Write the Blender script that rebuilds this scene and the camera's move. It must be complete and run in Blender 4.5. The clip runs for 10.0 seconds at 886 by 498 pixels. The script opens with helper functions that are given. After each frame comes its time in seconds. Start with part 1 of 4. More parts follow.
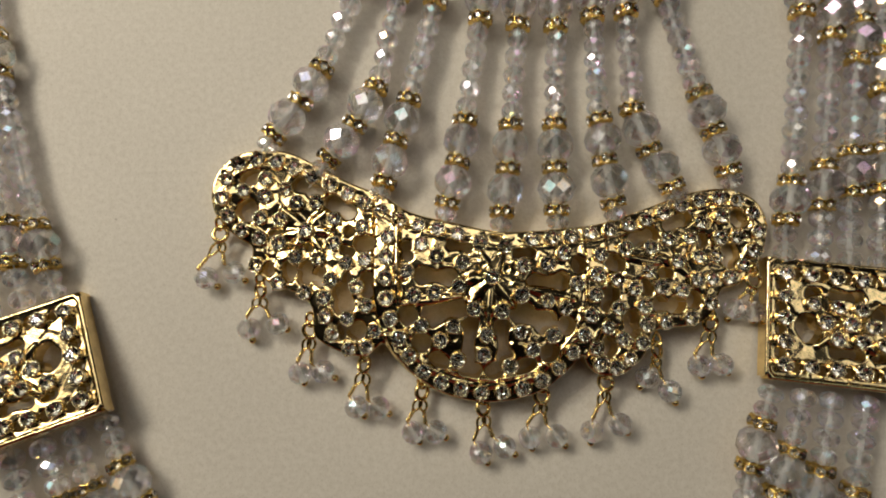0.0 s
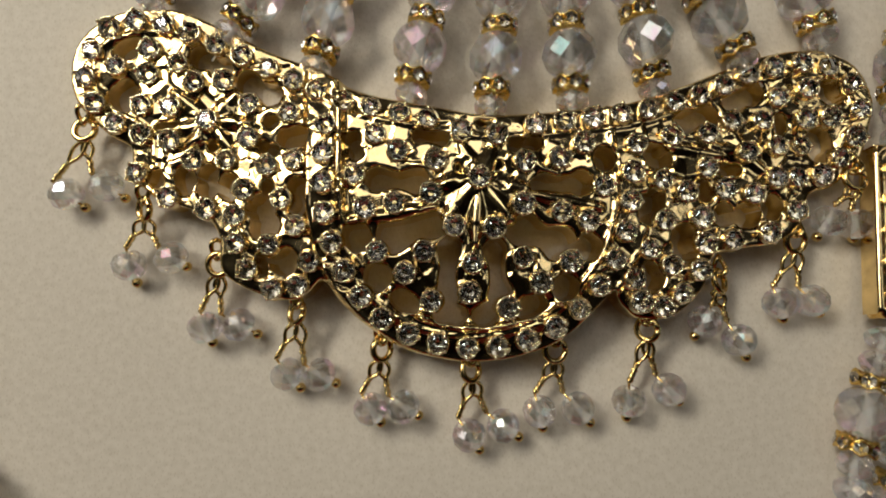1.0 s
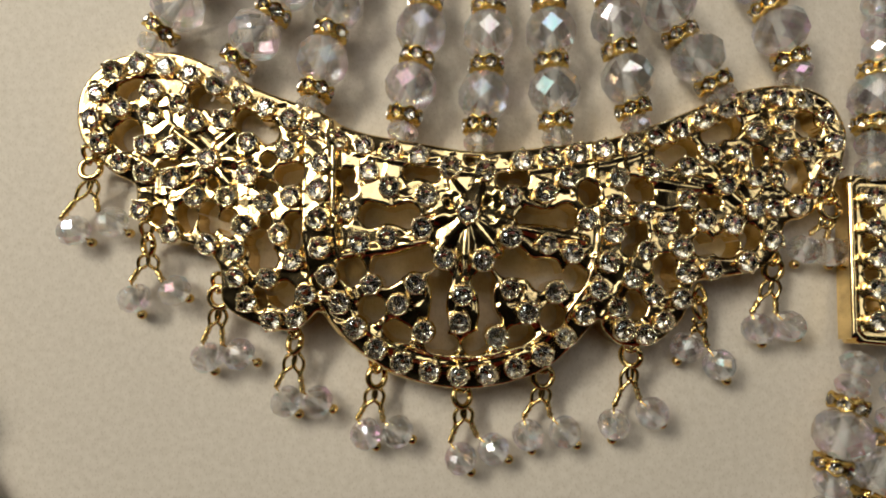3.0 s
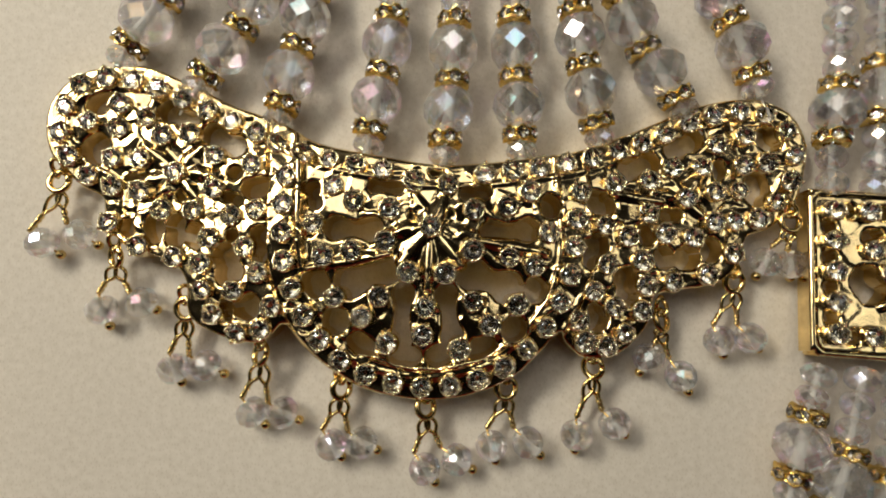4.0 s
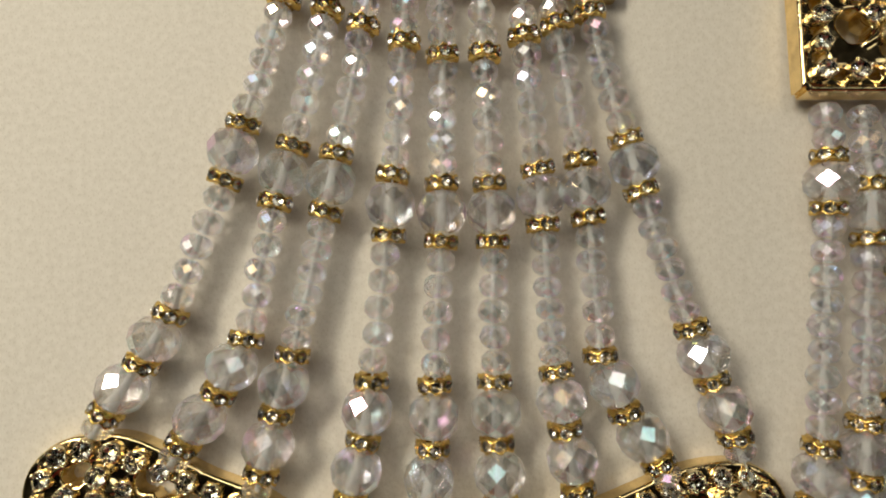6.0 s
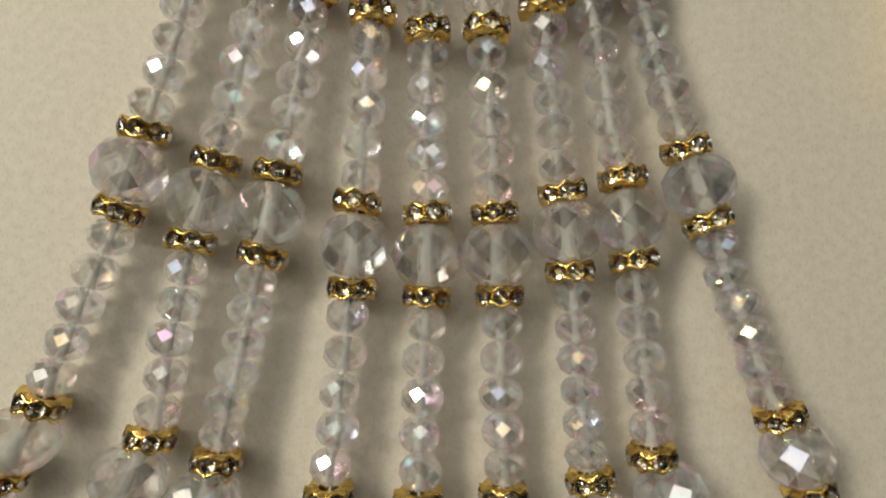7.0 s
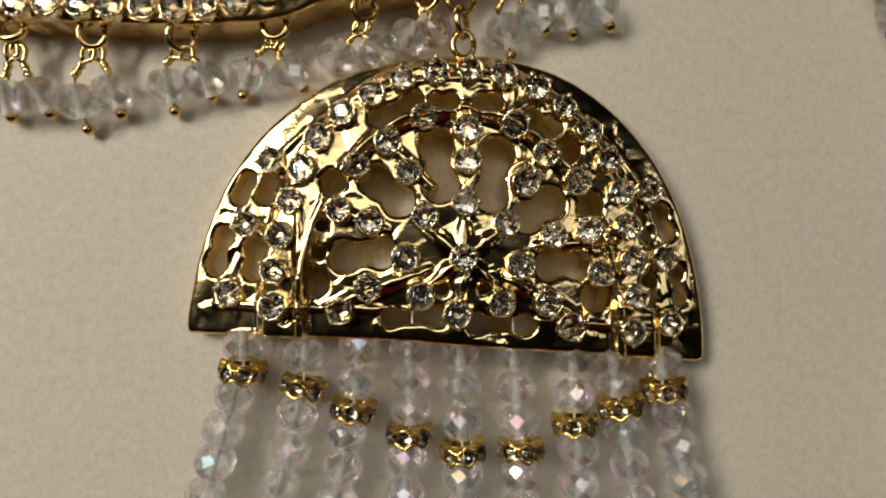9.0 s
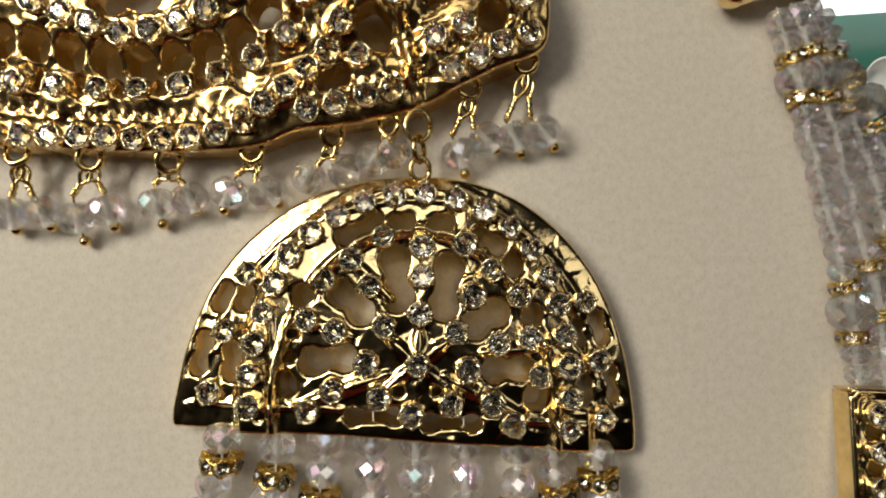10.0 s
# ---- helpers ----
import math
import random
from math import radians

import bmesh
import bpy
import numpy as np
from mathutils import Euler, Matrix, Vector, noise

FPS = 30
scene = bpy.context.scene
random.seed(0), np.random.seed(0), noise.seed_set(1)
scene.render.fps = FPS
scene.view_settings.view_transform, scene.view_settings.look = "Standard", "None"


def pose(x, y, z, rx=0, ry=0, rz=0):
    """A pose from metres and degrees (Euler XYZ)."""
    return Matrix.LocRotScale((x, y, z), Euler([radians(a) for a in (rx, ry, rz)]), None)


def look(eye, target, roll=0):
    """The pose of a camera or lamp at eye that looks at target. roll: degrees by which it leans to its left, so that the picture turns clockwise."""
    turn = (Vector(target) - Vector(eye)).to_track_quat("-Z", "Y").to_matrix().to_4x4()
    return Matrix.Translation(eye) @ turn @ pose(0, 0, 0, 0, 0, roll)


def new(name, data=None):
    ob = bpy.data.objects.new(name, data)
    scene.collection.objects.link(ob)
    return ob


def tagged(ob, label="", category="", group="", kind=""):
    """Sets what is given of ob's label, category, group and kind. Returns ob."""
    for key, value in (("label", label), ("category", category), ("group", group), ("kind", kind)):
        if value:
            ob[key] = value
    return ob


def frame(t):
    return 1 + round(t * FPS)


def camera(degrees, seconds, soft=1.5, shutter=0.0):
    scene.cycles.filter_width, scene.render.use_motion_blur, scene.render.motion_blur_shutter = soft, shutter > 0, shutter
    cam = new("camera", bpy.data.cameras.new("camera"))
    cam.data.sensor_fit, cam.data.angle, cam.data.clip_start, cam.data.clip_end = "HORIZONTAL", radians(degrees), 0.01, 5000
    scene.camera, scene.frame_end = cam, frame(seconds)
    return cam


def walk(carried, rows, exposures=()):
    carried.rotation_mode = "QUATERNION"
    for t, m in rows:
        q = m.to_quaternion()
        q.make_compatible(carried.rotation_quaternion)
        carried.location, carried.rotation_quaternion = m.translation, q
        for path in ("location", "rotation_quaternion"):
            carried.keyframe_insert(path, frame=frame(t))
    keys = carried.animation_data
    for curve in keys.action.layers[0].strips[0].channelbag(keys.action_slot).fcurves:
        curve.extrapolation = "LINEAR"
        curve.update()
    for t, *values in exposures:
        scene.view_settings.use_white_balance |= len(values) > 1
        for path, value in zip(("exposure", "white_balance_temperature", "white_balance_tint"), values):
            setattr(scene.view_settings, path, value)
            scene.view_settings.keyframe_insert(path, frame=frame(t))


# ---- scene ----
cam = camera(77.0, 10.0, soft=1.85)
PATH = [
    (0, (-0.01059, -0.00345, 0.11460), (-0.0085, 0.0214, -0.1844), 3.82),
    (0.5, (-0.00899, -0.01142, 0.08692), (-0.0053, 0.0114, -0.2122), 7.39),
    (1, (-0.00654, -0.01410, 0.07950), (-0.0027, 0.0061, -0.2198), 8.38),
    (1.5, (-0.00489, -0.01454, 0.07995), (-0.0016, 0.0048, -0.2194), 7.10),
    (2, (-0.00629, -0.01154, 0.08261), (-0.0026, 0.0087, -0.2167), 7.78),
    (2.5, (-0.00641, -0.01068, 0.08272), (-0.0029, 0.0108, -0.2165), 6.62),
    (3.8, (-0.00043, -0.00861, 0.08400), (0.0019, 0.0085, -0.2155), 4.61),
    (4, (0.00014, -0.00858, 0.08416), (0.0037, 0.0120, -0.2151), 6.97),
    (4.5, (0.00089, -0.00119, 0.08663), (0.0058, 0.0192, -0.2126), 10.58),
    (5, (0.00402, 0.01914, 0.09122), (0.0078, 0.0366, -0.2082), 9.12),
    (5.5, (0.00420, 0.03670, 0.09345), (0.0090, 0.0538, -0.2060), 12.44),
    (5.7, (0.00447, 0.04189, 0.09329), (0.0091, 0.0599, -0.2061), 11.29),
    (6.8, (0.00802, 0.05115, 0.06058), (0.0141, 0.0653, -0.2390), 19.82),
    (7, (0.00749, 0.05443, 0.06280), (0.0134, 0.0676, -0.2368), 20.65),
    (7.5, (0.00656, 0.05905, 0.06437), (0.0128, 0.0749, -0.2352), 17.94),
    (8, (0.00496, 0.07282, 0.06506), (0.0121, 0.0828, -0.2347), 32.23),
    (8.5, (0.00593, 0.08831, 0.06463), (0.0141, 0.0997, -0.2350), 32.55),
    (9, (0.00564, 0.10095, 0.06597), (0.0139, 0.1120, -0.2337), 33.87),
    (9.5, (0.00870, 0.10989, 0.06925), (0.0162, 0.1204, -0.2305), 32.90),
    (10, (0.01137, 0.11296, 0.07407), (0.0193, 0.1256, -0.2256), 29.41),
]
walk(cam, [(t, look(eye, target, roll)) for t, eye, target, roll in PATH],
     [(0, -0.14, 6500, 10), (0.5, -0.15, 6500, 10), (1, -0.13, 6500, 10), (1.5, 0.02, 6500, 10), (2.5, 0.06, 6500, 10), (4.5, 0.18, 6500, 10), (5.5, 0.20, 6500, 9), (7.5, -0.08, 6500, 5), (8.5, -0.22, 6500, 8),
      (9, -0.27, 6500, 10), (9.5, -0.22, 6500, 10), (10, -0.10, 6500, 10)])

MM = 0.001


# ---- world and lamps ----
world = bpy.data.worlds.new("shop_air")
scene.world = world
world.use_nodes = True
world.node_tree.nodes["Background"].inputs["Color"].default_value = (0.9, 0.82, 0.7, 1)
world.node_tree.nodes["Background"].inputs["Strength"].default_value = 0.02


def area_lamp(name, eye, target, sx, sy, watts, colour):
    data = bpy.data.lights.new(name, "AREA")
    data.shape, data.size, data.size_y = "RECTANGLE", sx, sy
    data.energy, data.color = watts, colour
    ob = new(name, data)
    ob.matrix_world = look(eye, target)
    return tagged(ob, "unseen area light added with a warm white colour", "lamp", kind="structure")


# Key hangs free near the board, for shadows falling to the lower right.
area_lamp("key_light", (-0.35, 0.31, 0.43), (0, 0.05, 0), 0.28, 0.12, 2.9, (1.0, 0.93, 0.80))
area_lamp("ceiling_lamp_panel", (-0.30, 0.86, 1.60), (-0.30, 0.86, 0), 1.50, 0.70, 6.6, (1.0, 0.94, 0.85))
# Side and far are unseen fills, added to brighten reflections in the gold.
area_lamp("side_fill_light", (-1.10, 0.42, 1.00), (0, 0.05, 0), 0.50, 0.60, 1.9, (1.0, 0.93, 0.82))
area_lamp("far_fill_light", (0.95, 0.25, 1.30), (0, 0.05, 0), 0.50, 0.50, 0.9, (1.0, 0.96, 0.90))


# ---- materials ----
def material(name):
    m = bpy.data.materials.new(name)
    m.use_nodes = True
    t = m.node_tree
    return m, t, t.nodes["Principled BSDF"]


def link(t, a, b):
    t.links.new(a, b)


def noise_node(t, scale, detail=3.0, rough=0.55, coords="Object"):
    tc = t.nodes.new("ShaderNodeTexCoord")
    n = t.nodes.new("ShaderNodeTexNoise")
    n.inputs["Scale"].default_value, n.inputs["Detail"].default_value, n.inputs["Roughness"].default_value = scale, detail, rough
    link(t, tc.outputs[coords], n.inputs["Vector"])
    return n


def ramp(t, fac, stops):
    r = t.nodes.new("ShaderNodeValToRGB")
    while len(r.color_ramp.elements) < len(stops):
        r.color_ramp.elements.new(0.5)
    for e, (p, c) in zip(r.color_ramp.elements, stops):
        e.position, e.color = p, (*c, 1)
    link(t, fac, r.inputs["Fac"])
    return r.outputs["Color"]


def bump(t, height, strength, distance, before=None):
    b = t.nodes.new("ShaderNodeBump")
    b.inputs["Strength"].default_value, b.inputs["Distance"].default_value = strength, distance
    link(t, height, b.inputs["Height"])
    if before is not None:
        link(t, before, b.inputs["Normal"])
    return b.outputs["Normal"]


def mixed(t, fac, a, b, mode="MULTIPLY"):
    m = t.nodes.new("ShaderNodeMix")
    m.data_type, m.blend_type = "RGBA", mode
    m.inputs[0].default_value = fac
    link(t, a, m.inputs[6]), link(t, b, m.inputs[7])
    return m.outputs[2]


def leatherette():
    m, t, p = material("cream_leatherette")
    broad = noise_node(t, 14, 3)
    fine = noise_node(t, 900, 2)
    speck = noise_node(t, 420, 1, 0.3)
    base = ramp(t, broad.outputs["Fac"], [(0.3, (0.625, 0.575, 0.49)), (0.7, (0.67, 0.62, 0.53))])
    grain = ramp(t, fine.outputs["Fac"], [(0.3, (0.90, 0.89, 0.87)), (0.65, (1, 1, 1))])
    dots = ramp(t, speck.outputs["Fac"], [(0.13, (0.45, 0.40, 0.32)), (0.165, (1, 1, 1))])
    pm = t.nodes.new("ShaderNodeMapping")
    pm.inputs["Scale"].default_value = (1.0, 0.55, 1.0)
    pore = t.nodes.new("ShaderNodeTexVoronoi")
    pore.voronoi_dimensions = "2D"
    pore.inputs["Scale"].default_value = 1700
    ptc = t.nodes.new("ShaderNodeTexCoord")
    link(t, ptc.outputs["Object"], pm.inputs["Vector"])
    link(t, pm.outputs["Vector"], pore.inputs["Vector"])
    pits = ramp(t, pore.outputs["Distance"], [(0.07, (0.62, 0.56, 0.45)), (0.24, (1, 1, 1))])
    link(t, mixed(t, 0.26, mixed(t, 1.0, mixed(t, 1.0, base, grain), dots), pits), p.inputs["Base Color"])
    vor = t.nodes.new("ShaderNodeTexVoronoi")
    vor.inputs["Scale"].default_value = 1300
    tc = t.nodes.new("ShaderNodeTexCoord")
    link(t, tc.outputs["Object"], vor.inputs["Vector"])
    n1 = bump(t, vor.outputs["Distance"], 0.22, 0.00016)
    n2 = bump(t, noise_node(t, 360, 4).outputs["Fac"], 0.05, 0.0005, n1)
    link(t, n2, p.inputs["Normal"])
    p.inputs["Roughness"].default_value = 0.72
    p.inputs["Sheen Weight"].default_value = 0.15
    return m


def gold(name, colour, rough, wear=1.0):
    m, t, p = material(name)
    p.inputs["Metallic"].default_value = 1.0
    n = noise_node(t, 320, 4)
    dark = tuple(c * 0.72 for c in colour)
    link(t, ramp(t, n.outputs["Fac"], [(0.32, dark), (0.6, colour)]), p.inputs["Base Color"])
    r = t.nodes.new("ShaderNodeMapRange")
    r.inputs["To Min"].default_value, r.inputs["To Max"].default_value = rough * 0.6, rough * 1.6
    link(t, noise_node(t, 700, 3).outputs["Fac"], r.inputs["Value"])
    link(t, r.outputs["Result"], p.inputs["Roughness"])
    n1 = bump(t, noise_node(t, 380, 2).outputs["Fac"], 0.10 * wear, 0.0003)
    n2 = bump(t, noise_node(t, 1100, 3).outputs["Fac"], 0.17 * wear, 0.00016, n1)
    link(t, n2, p.inputs["Normal"])
    return m


def crystal(name, tint, clear, inner_white, coat=0.0, rough=0.02):
    """Cut glass, partly clear so that light passes to what lies below. coat: the share of a shimmering film, which differs from facet to facet."""
    m, t, p = material(name)
    p.inputs["Base Color"].default_value = (*tint, 1)
    p.inputs["Roughness"].default_value = rough
    p.inputs["Transmission Weight"].default_value = 1.0
    p.inputs["IOR"].default_value = 1.54
    p.inputs["Specular IOR Level"].default_value = 0.9

    def over(below, shader, fac):
        mix = t.nodes.new("ShaderNodeMixShader")
        if isinstance(fac, float):
            mix.inputs["Fac"].default_value = fac
        else:
            link(t, fac, mix.inputs["Fac"])
        link(t, below.outputs[0], mix.inputs[1])
        link(t, shader.outputs[0], mix.inputs[2])
        return mix

    def sums(*steps):
        value = None
        for op, a, b in steps:
            n = t.nodes.new("ShaderNodeMath")
            n.operation = op
            for k, v in enumerate((value if a is None else a, b)):
                if isinstance(v, (int, float)):
                    n.inputs[k].default_value = v
                elif v is not None:
                    link(t, v, n.inputs[k])
            value = n.outputs[0]
        return value
    last = p
    if clear:
        tr = t.nodes.new("ShaderNodeBsdfTransparent")
        tr.inputs["Color"].default_value = (0.99, 0.99, 0.99, 1)
        last = over(last, tr, clear)
    # In the beads this white stands for light scattered inside clear glass.
    if inner_white:
        haze = t.nodes.new("ShaderNodeBsdfTranslucent")
        haze.inputs["Color"].default_value = (0.98, 0.975, 0.935, 1)
        white = t.nodes.new("ShaderNodeBsdfDiffuse")
        white.inputs["Color"].default_value = (0.97, 0.965, 0.925, 1)
        last = over(over(last, haze, inner_white * 0.6), white, inner_white * 0.5)
    if coat:
        facet = t.nodes.new("ShaderNodeNewGeometry").outputs["Random Per Island"]
        bead = t.nodes.new("ShaderNodeObjectInfo").outputs["Random"]
        one = sums(("MULTIPLY", bead, 17.31), ("ADD", None, facet), ("FRACT", None, 0))
        two = sums(("MULTIPLY", one, 9.17), ("FRACT", None, 0))
        gloss = t.nodes.new("ShaderNodeBsdfGlossy")
        gloss.inputs["Roughness"].default_value = 0.03
        drift = sums(("MULTIPLY", noise_node(t, 420, 1).outputs["Fac"], 0.30), ("ADD", None, one), ("SUBTRACT", None, 0.15))
        hue = ramp(t, drift, [(0.05, (1.0, 0.70, 0.34)), (0.14, (1.0, 0.95, 0.88)), (0.34, (0.92, 0.91, 1.0)), (0.48, (0.52, 0.60, 1.0)), (0.60, (0.45, 0.86, 0.90)),
                              (0.72, (0.97, 0.98, 1.0)), (0.86, (0.90, 0.50, 0.92)), (0.97, (0.98, 0.62, 0.70))])
        link(t, hue, gloss.inputs["Color"])
        share = ramp(t, two, [(0.40, (coat * 0.5,) * 3), (0.60, (coat,) * 3), (0.90, (coat * 1.7,) * 3)])
        last = over(last, gloss, share)
    link(t, last.outputs[0], t.nodes["Material Output"].inputs["Surface"])
    return m


def plain(name, colour, rough=0.6, metal=0.0):
    m, t, p = material(name)
    n = noise_node(t, 60, 4)
    link(t, ramp(t, n.outputs["Fac"], [(0.3, tuple(c * 0.88 for c in colour)), (0.7, colour)]), p.inputs["Base Color"])
    p.inputs["Roughness"].default_value, p.inputs["Metallic"].default_value = rough, metal
    link(t, bump(t, noise_node(t, 200, 3).outputs["Fac"], 0.15, 0.0005), p.inputs["Normal"])
    return m


def glow(name, colour, strength):
    m, t, p = material(name)
    p.inputs["Base Color"].default_value = (*colour, 1)
    p.inputs["Emission Color"].default_value = (*colour, 1)
    p.inputs["Emission Strength"].default_value = strength
    return m


LEATHER = leatherette()
GOLD = gold("pale_gold_plating", (0.96, 0.745, 0.375), 0.13)
GOLD_SET = gold("gold_setting", (0.93, 0.78, 0.49), 0.17)
GOLD_WARM = gold("warm_brass_plating", (0.90, 0.62, 0.25), 0.22)
GOLD_WIRE = gold("yellow_gold_wire", (0.92, 0.67, 0.27), 0.18, 0.5)
GOLD_RING = gold("yellow_gold_spacer", (0.92, 0.65, 0.20), 0.20, 0.4)
CORD = plain("white_nylon_cord", (0.86, 0.85, 0.80), 0.45)
BEAD_GLASS = crystal("coated_crystal", (1.0, 1.0, 1.0), 0.55, 0.15, 0.27)
BIG_GLASS = crystal("coated_crystal_large", (1.0, 1.0, 1.0), 0.50, 0.12, 0.26)
DROP_GLASS = crystal("clear_crystal", (0.985, 1.0, 0.995), 0.52, 0.04, 0.22)
FROST = crystal("frosted_bore", (1, 1, 1), 0.0, 1.2, 0.0, 0.3)
STONE_GLASS = crystal("rhinestone_glass", (1, 1, 1), 0.0, 0.0, 0.0, 0.0)
FOIL = plain("silver_foil", (0.90, 0.86, 0.79), 0.12, 1.0)
WALL = plain("unseen_brown_wall", (0.06, 0.045, 0.034), 0.8)
DARK = plain("unseen_dark_room", (0.022, 0.017, 0.014), 0.8)
# Unseen red surface, standing for red cloth that the gold slopes reflect.
RED_WALL = plain("red_cloth_stand_in", (0.60, 0.07, 0.05), 0.8)
COUNTER = plain("green_counter_glass", (0.03, 0.12, 0.085), 0.25)
WHITE = plain("white_plastic", (0.75, 0.77, 0.74), 0.4)
BAND_GLOW = glow("white_band_glow", (1.0, 1.0, 0.96), 2.0)


# ---- small helpers ----
def mesh_from(bm, name, mats, smooth=False):
    me = bpy.data.meshes.new(name)
    bm.normal_update()
    bm.to_mesh(me)
    bm.free()
    for m in (mats if isinstance(mats, (list, tuple)) else [mats]):
        me.materials.append(m)
    if smooth:
        me.polygons.foreach_set("use_smooth", [True] * len(me.polygons))
    return me


def part(name, me, parent, m=None, label=""):
    ob = new(name, me)
    ob.parent = parent
    if m is not None:
        ob.matrix_basis = m
    return tagged(ob, label)


def empty(name, m=None):
    ob = new(name)
    ob.empty_display_size = 0.002
    if m is not None:
        ob.matrix_basis = m
    return ob


def lathe(bm, profile, n, mat=0, twist=None, wave=None):
    """Rings of (radius, height) joined round z. twist: per-ring turn in half steps."""
    rings = []
    for k, (r, z) in enumerate(profile):
        off = (twist[k] if twist else 0) * math.pi / n
        rings.append([bm.verts.new((r * math.cos(2 * math.pi * i / n + off), r * math.sin(2 * math.pi * i / n + off),
                                    z + (wave(k, i) if wave else 0))) for i in range(n)])
    for k in range(len(rings) - 1):
        a, b = rings[k], rings[k + 1]
        ta, tb = (twist[k], twist[k + 1]) if twist else (0, 0)
        for i in range(n):
            j = (i + 1) % n
            if ta == tb:
                f = [bm.faces.new((a[i], a[j], b[j], b[i]))]
            elif tb > ta:
                f = [bm.faces.new((a[i], a[j], b[i])), bm.faces.new((a[j], b[j], b[i]))]
            else:
                f = [bm.faces.new((a[i], b[j], b[i])), bm.faces.new((a[i], a[j], b[j]))]
            for g in f:
                g.material_index = mat
    return rings


def tube(bm, pts, r, n=6, mat=0):
    pts = [Vector(p) for p in pts]
    rings = []
    for k, p in enumerate(pts):
        d = (pts[min(k + 1, len(pts) - 1)] - pts[max(k - 1, 0)]).normalized()
        q = d.to_track_quat("Z", "Y")
        rings.append([bm.verts.new(p + q @ Vector((r * math.cos(2 * math.pi * i / n), r * math.sin(2 * math.pi * i / n), 0))) for i in range(n)])
    for a, b in zip(rings, rings[1:]):
        for i in range(n):
            bm.faces.new((a[i], a[(i + 1) % n], b[(i + 1) % n], b[i])).material_index = mat
    bm.faces.new(rings[0][::-1]), bm.faces.new(rings[-1])


def along(p, d, spin=0.0):
    """The pose at p whose z axis runs along d."""
    return Matrix.Translation(p) @ Vector(d).to_track_quat("Z", "Y").to_matrix().to_4x4() @ Matrix.Rotation(spin, 4, "Z")


def spline(ctrl, n, closed=False):
    """n points per span of a smooth curve through the control points."""
    c = [np.array(p, float) for p in ctrl]
    k = len(c)
    out = []
    for i in range(k if closed else k - 1):
        p0, p1, p2, p3 = (c[(i + j) % k] if closed else c[min(max(i + j, 0), k - 1)] for j in (-1, 0, 1, 2))
        for s in range(n):
            u = s / n
            out.append(0.5 * (2 * p1 + (p2 - p0) * u + (2 * p0 - 5 * p1 + 4 * p2 - p3) * u * u + (3 * p1 - p0 - 3 * p2 + p3) * u ** 3))
    if not closed:
        out.append(c[-1])
    return np.array(out)


def even(ctrl, count):
    """count points evenly spaced along a smooth curve."""
    pts = spline(ctrl, 12)
    s = np.concatenate(([0], np.cumsum(np.hypot(*np.diff(pts, axis=0).T))))
    return [(float(np.interp(v, s, pts[:, 0])), float(np.interp(v, s, pts[:, 1]))) for v in np.linspace(0, s[-1], count)]


# ---- shared meshes of the small pieces ----
def faceted_bead(name, radius, length, n, mat):
    """A cut bead whose sides are rows of flat diamonds, with a frosted hole along z."""
    bm = bmesh.new()
    h = length / 2
    prof = [(0.555, 0.87), (0.742, 0.73), (0.924, 0.42), (1.0, 0.0), (0.924, -0.42), (0.742, -0.73), (0.555, -0.87)]
    rings = []
    for k, (r, z) in enumerate(prof):
        rings.append([bm.verts.new((radius * r * math.cos(2 * math.pi * (i + 0.5 * (k % 2)) / n), radius * r * math.sin(2 * math.pi * (i + 0.5 * (k % 2)) / n), h * z)) for i in range(n)])
    hole = [[bm.verts.new((w * radius * math.cos(2 * math.pi * i / n), w * radius * math.sin(2 * math.pi * i / n), h * z)) for i in range(n)]
            for w, z in ((0.30, 0.95), (0.20, 0.50), (0.14, -0.45), (0.26, -0.95))]
    for k in range(1, len(prof) - 1):
        up, at, down = rings[k - 1], rings[k], rings[k + 1]
        for i in range(n):
            j = (i + 1) % n
            mid = (j if k % 2 else i)
            bm.faces.new((up[mid], at[i], down[mid], at[j]))
    for ring, inner, side in ((rings[0], rings[1], 0), (rings[-1], rings[-2], 1)):
        for i in range(n):
            j = (i + 1) % n
            bm.faces.new((ring[i], ring[j], inner[i]))
            bm.faces.new((ring[i], ring[j], hole[-side][j], hole[-side][i]))
    for a, b in zip(hole, hole[1:]):
        for i in range(n):
            bm.faces.new((a[i], a[(i + 1) % n], b[(i + 1) % n], b[i])).material_index = 1
    bmesh.ops.recalc_face_normals(bm, faces=bm.faces)
    bmesh.ops.split_edges(bm, edges=bm.edges)
    return mesh_from(bm, name, [mat, FROST])


def chaton(name, r):
    """A round cut stone: table, crown, girdle, and a silvered pavilion."""
    bm = bmesh.new()
    rings = lathe(bm, [(0.10 * r, -0.62 * r), (0.97 * r, -0.02 * r)], 8, 1)
    bm.faces.new(rings[0][::-1]).material_index = 1
    top = lathe(bm, [(0.97 * r, -0.02 * r), (1.0 * r, 0.08 * r), (0.80 * r, 0.30 * r), (0.56 * r, 0.42 * r)], 8, 0, [0, 0, 1, 2])
    bm.faces.new(top[-1])
    bmesh.ops.remove_doubles(bm, verts=bm.verts, dist=1e-7)
    bmesh.ops.recalc_face_normals(bm, faces=bm.faces)
    return mesh_from(bm, name, [STONE_GLASS, FOIL])


